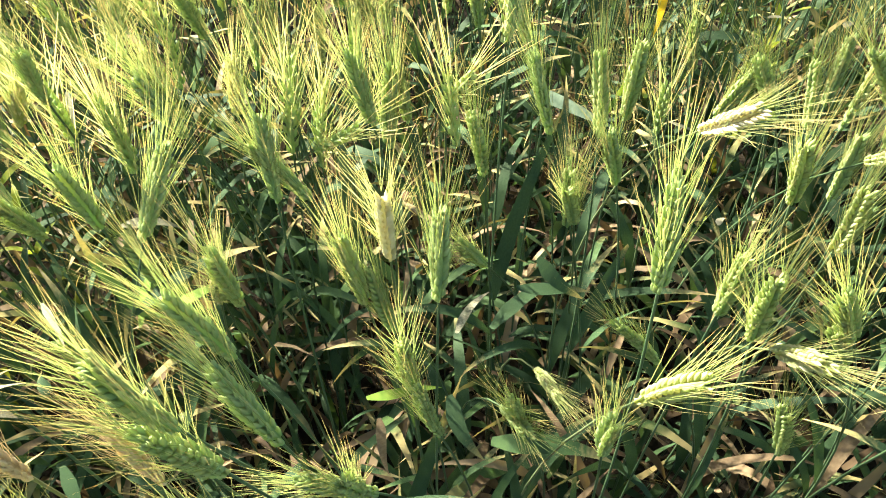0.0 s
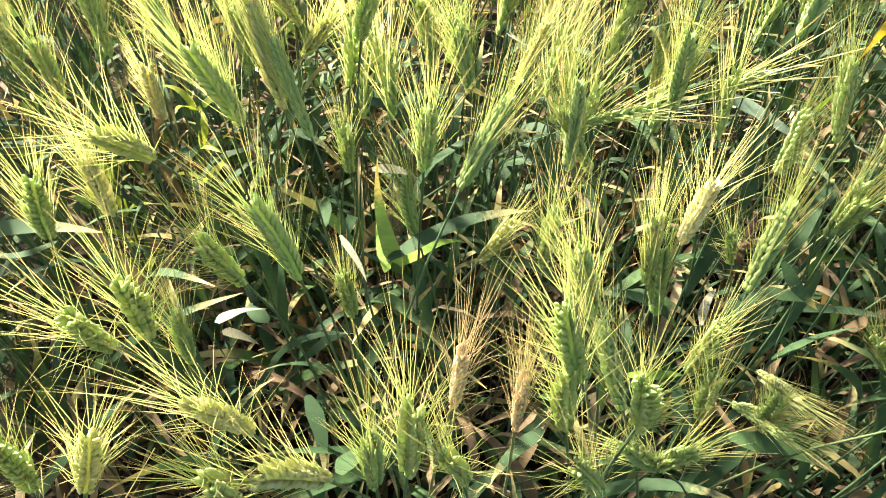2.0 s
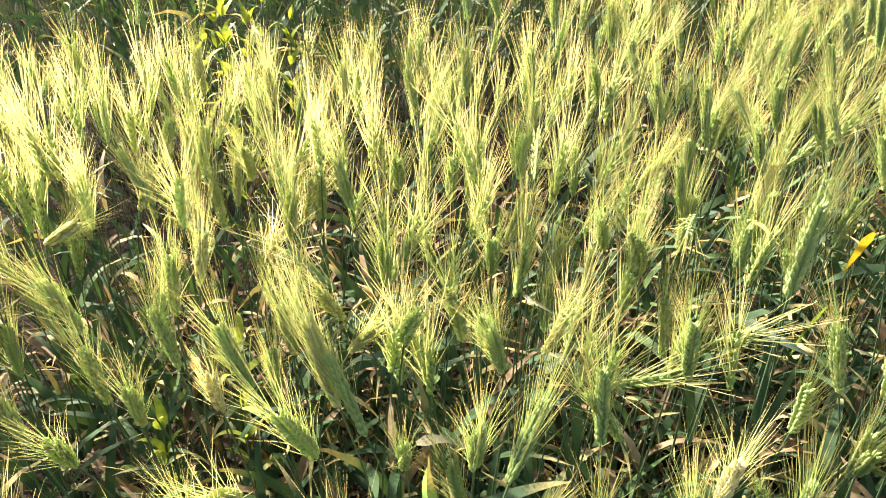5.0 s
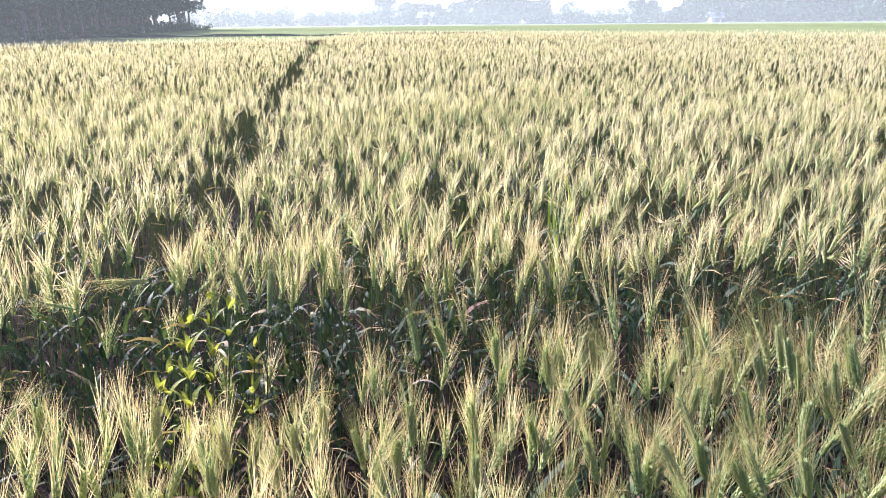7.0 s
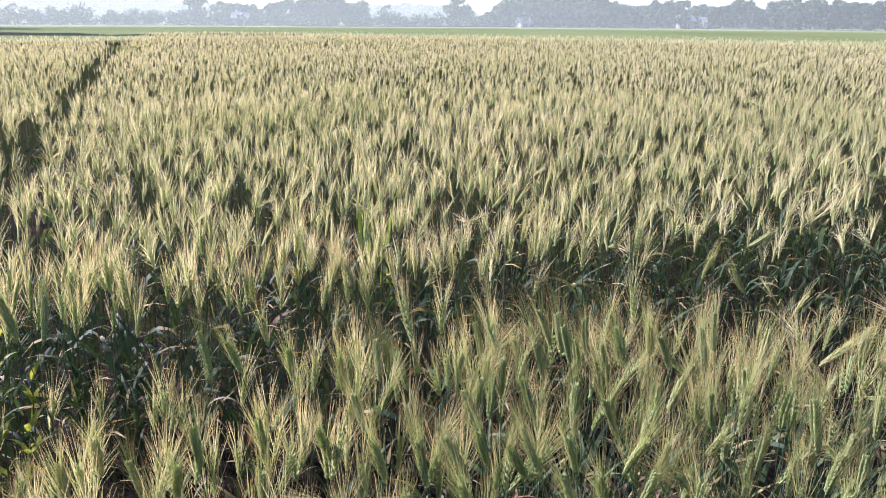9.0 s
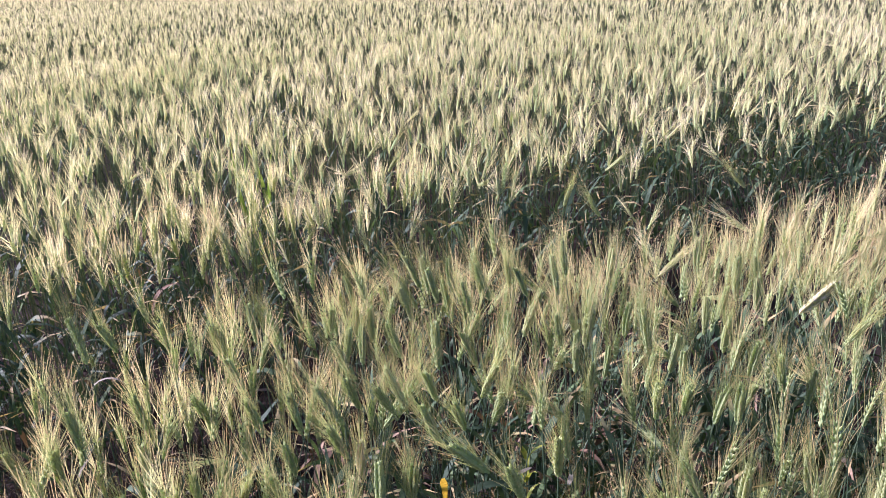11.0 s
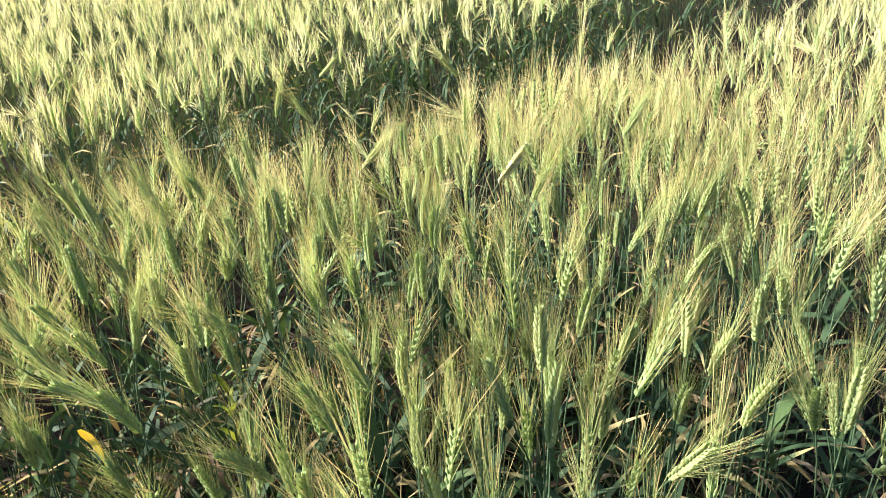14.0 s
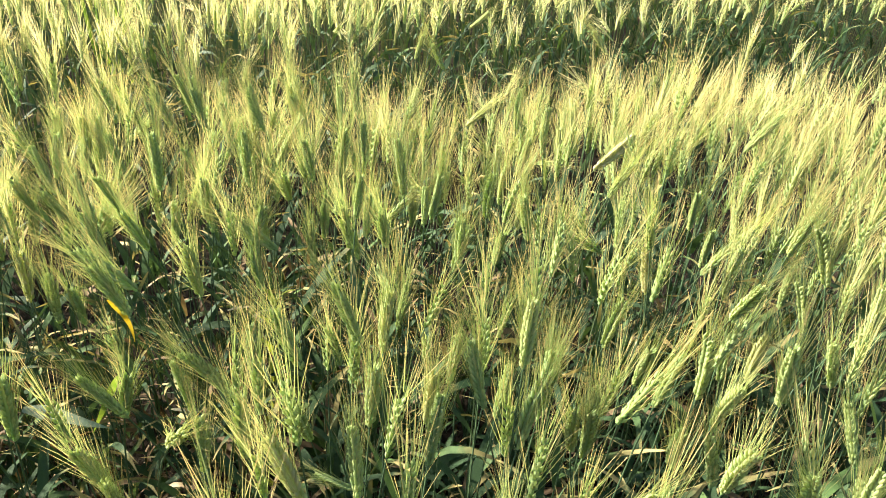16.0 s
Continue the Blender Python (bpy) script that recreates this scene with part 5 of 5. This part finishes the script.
def plant_trees():
    r = np.random.default_rng(11)
    slim = [tree("slim", 9.0, 400 + k) for k in range(4)]
    broad = [tree("broad", 6.0, 420 + k) for k in range(5)]
    low = [bush(1.0, 440 + k) for k in range(3)]
    for k, t in enumerate(slim):
        tagged(t, "tall slim tree with bare lower trunk in a hazy grove", "tree", "grove beside the field", "thing")
        t.matrix_basis = pose(-31.5 - 2 * k, 52 + 13 * k, 0, 0, 0, 90 * k)
    for k, t in enumerate(broad):
        tagged(t, "broad leafy tree, grey with morning haze", "tree", "trees along the far side", "thing")
        t.matrix_basis = pose(-10 + 24 * k, 140, 0, 0, 0, 70 * k)
    for k, t in enumerate(low):
        tagged(t, "dark dense bush at the foot of the grove", "bush", "bushes under the grove", "thing")
        t.matrix_basis = pose(-29.5 - 0.04 * 15 * k, 52 + 15 * k, 0, 0, 0, 50 * k)
    for k in range(135):
        y = r.uniform(47, 102)
        x = -27.5 - 0.075 * (y - 45) - r.uniform(0.3, 13)
        copy_thing(slim[k % 4], pose(x, y, 0, r.normal(0, 2), r.normal(0, 2), r.uniform(0, 360)) @ Matrix.Scale(r.uniform(0.75, 1.15), 4))
    for k in range(105):
        y = r.uniform(47, 102)
        deep = r.uniform(0, 5) if k < 60 else r.uniform(6, 16)
        copy_thing(low[k % 3], pose(-27.0 - 0.075 * (y - 45) - deep, y, 0, 0, 0, r.uniform(0, 360)) @ Matrix.Scale(r.uniform(0.7, 1.5) * (1 if k < 60 else 1.9), 4))
    for k in range(165):
        turn = -24 + 80 * (k + r.uniform(-0.5, 0.5)) / 165
        far = 225 if turn < -3 else (150 if turn < 8.2 else (200 if turn < 16.3 else 141))
        far += r.uniform(-4, 9)
        rise = np.interp(turn, *zip(*SKYLINE)) * r.uniform(0.86, 1.06)
        size = max(0.2, (1.6 + math.tan(radians(rise)) * far) / 6.1)
        copy_thing(broad[k % 5], pose(far * math.sin(radians(turn)), far * math.cos(radians(turn)), 0, 0, 0, r.uniform(0, 360)) @ Matrix.Diagonal((size * 1.05, size * 1.05, size, 1)))
    for k in range(120):
        x = -46 + 190 * (k + r.uniform(-0.5, 0.5)) / 120
        b = copy_thing(low[k % 3], pose(x, 138 - 0.10 * max(0, x) + r.uniform(-2, 3), 0, 0, 0, r.uniform(0, 360)) @ Matrix.Scale(r.uniform(1.8, 3.4), 4))
        tagged(b, "hazy bush in front of the far trees", "bush", "bushes along the far side")


plant_trees()


def hut(place, turn, size):
    """A small village hut with a pitched tin roof."""
    house = new("hut")
    house.matrix_basis = pose(*place, 0, 0, 0, turn)
    tagged(house, "small far-off hut with a pale tin roof", "hut", "huts among the far trees", "thing")
    w, d, h = size
    bm = bmesh.new()
    bmesh.ops.create_cube(bm, size=1.0, matrix=Matrix.Translation((0, 0, h / 2)) @ Matrix.Diagonal((w, d, h, 1)))
    bmesh.ops.bevel(bm, geom=bm.edges[:], offset=0.03, segments=1)
    me = bpy.data.meshes.new("wall")
    bm.to_mesh(me), bm.free()
    me.materials.append(PLASTER)
    part("wall", me, house)
    e = 0.35
    v = [(-w / 2 - e, -d / 2 - e, h - 0.05), (w / 2 + e, -d / 2 - e, h - 0.05), (w / 2 + e, 0, h + 0.9), (-w / 2 - e, 0, h + 0.9), (-w / 2 - e, d / 2 + e, h - 0.05), (w / 2 + e, d / 2 + e, h - 0.05)]
    v += [(x, y, z + 0.06) for x, y, z in v]
    f = [(0, 3, 2, 1), (3, 4, 5, 2), (6, 7, 8, 9), (9, 8, 11, 10), (0, 1, 7, 6), (1, 2, 8, 7), (2, 5, 11, 8), (5, 4, 10, 11), (4, 3, 9, 10), (3, 0, 6, 9)]
    me = bpy.data.meshes.new("roof")
    me.from_pydata(v, [], f)
    me.materials.append(ROOF)
    part("roof", me, house)
    v = [(-0.45, 0, 0), (0.45, 0, 0), (0.45, 0, 1.9), (-0.45, 0, 1.9), (-0.45, 0.06, 0), (0.45, 0.06, 0), (0.45, 0.06, 1.9), (-0.45, 0.06, 1.9)]
    me = bpy.data.meshes.new("door")
    me.from_pydata(v, [], [(0, 1, 2, 3), (4, 7, 6, 5), (0, 4, 5, 1), (1, 5, 6, 2), (2, 6, 7, 3), (3, 7, 4, 0)])
    me.materials.append(BARK)
    part("door", me, house, m=Matrix.Translation((0, -d / 2 - 0.07, 0)))


hut((46.2, 126.5), 10, (1.8, 1.4, 1.0))
hut((-2.5, 136), -8, (2.4, 1.6, 1.5))
hut((74, 119.5), 4, (2.6, 1.8, 1.5))
hut((77.5, 118.0), -6, (2.2, 1.8, 1.3))
hut((90, 111), 12, (2.4, 1.8, 1.5))


def bank(name, label, points, wide, high, mat):
    """A low earth bank with an uneven crest."""
    r = np.random.default_rng(len(points) + int(high * 100))
    v, f = [], []
    for k in range(len(points) - 1):
        (x0, y0), (x1, y1) = points[k], points[k + 1]
        steps = 14
        for s in range(steps + 1):
            x, y = x0 + (x1 - x0) * s / steps, y0 + (y1 - y0) * s / steps
            h = high * r.uniform(0.7, 1.2)
            v += [(x, y - wide, -0.02), (x, y - wide * 0.4, h), (x, y + wide * 0.4, h * 0.95), (x, y + wide, -0.02)]
    n = len(v) // 4
    for k in range(n - 1):
        f += [(4 * k + q, 4 * k + 4 + q, 4 * k + 5 + q, 4 * k + 1 + q) for q in range(3)]
    me = bpy.data.meshes.new(name)
    me.from_pydata(v, [], f)
    me.materials.append(mat)
    tagged(new(name, me), label, "bank", kind="structure")


bank("bank", "low dark earth bank at the end of the wheat", [(-40, 31), (-6, 41), (6, 40.5)], 0.7, 0.42, SOIL)
bank("bank", "low dark earth bank beyond the green crop", [(6, 128), (44, 127)], 0.5, 0.45, SOIL)
bank("bank", "low dark earth bank in the green crop", [(-30, 62), (4, 60)], 0.4, 0.40, SOIL)


# ---- haze sheets ----
def haze_material(share):
    m = bpy.data.materials.new("haze_sheet")
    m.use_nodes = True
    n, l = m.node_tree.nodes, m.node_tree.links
    clear, veil, mix = n.new("ShaderNodeBsdfTransparent"), n.new("ShaderNodeBsdfTranslucent"), n.new("ShaderNodeMixShader")
    # the sheet's pale colour lays haze over what stands behind it
    veil.inputs["Color"].default_value = (0.70, 0.84, 0.72, 1)
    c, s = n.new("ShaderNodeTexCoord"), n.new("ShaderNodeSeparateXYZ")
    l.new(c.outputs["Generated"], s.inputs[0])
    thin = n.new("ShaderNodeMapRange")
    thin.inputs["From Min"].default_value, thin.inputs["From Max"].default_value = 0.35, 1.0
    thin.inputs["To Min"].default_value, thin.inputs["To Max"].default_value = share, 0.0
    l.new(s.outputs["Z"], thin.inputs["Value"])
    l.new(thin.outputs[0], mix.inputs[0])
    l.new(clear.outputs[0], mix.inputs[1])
    l.new(veil.outputs[0], mix.inputs[2])
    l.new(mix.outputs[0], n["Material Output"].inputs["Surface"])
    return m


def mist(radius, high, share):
    """A see-through pale sheet in an arc over the fields, added to stand in for haze."""
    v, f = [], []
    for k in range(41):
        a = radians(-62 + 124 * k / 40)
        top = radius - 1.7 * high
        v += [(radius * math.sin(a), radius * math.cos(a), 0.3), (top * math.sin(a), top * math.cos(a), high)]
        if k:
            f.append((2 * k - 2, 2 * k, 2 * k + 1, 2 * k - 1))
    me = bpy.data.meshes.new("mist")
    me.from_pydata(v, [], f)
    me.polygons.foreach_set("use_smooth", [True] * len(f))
    me.materials.append(haze_material(share))
    tagged(new("mist", me), "thin translucent sheet standing in for haze over the far fields", "mist", kind="structure")


# added sheets that lay haze over the crop, the trees and the sky
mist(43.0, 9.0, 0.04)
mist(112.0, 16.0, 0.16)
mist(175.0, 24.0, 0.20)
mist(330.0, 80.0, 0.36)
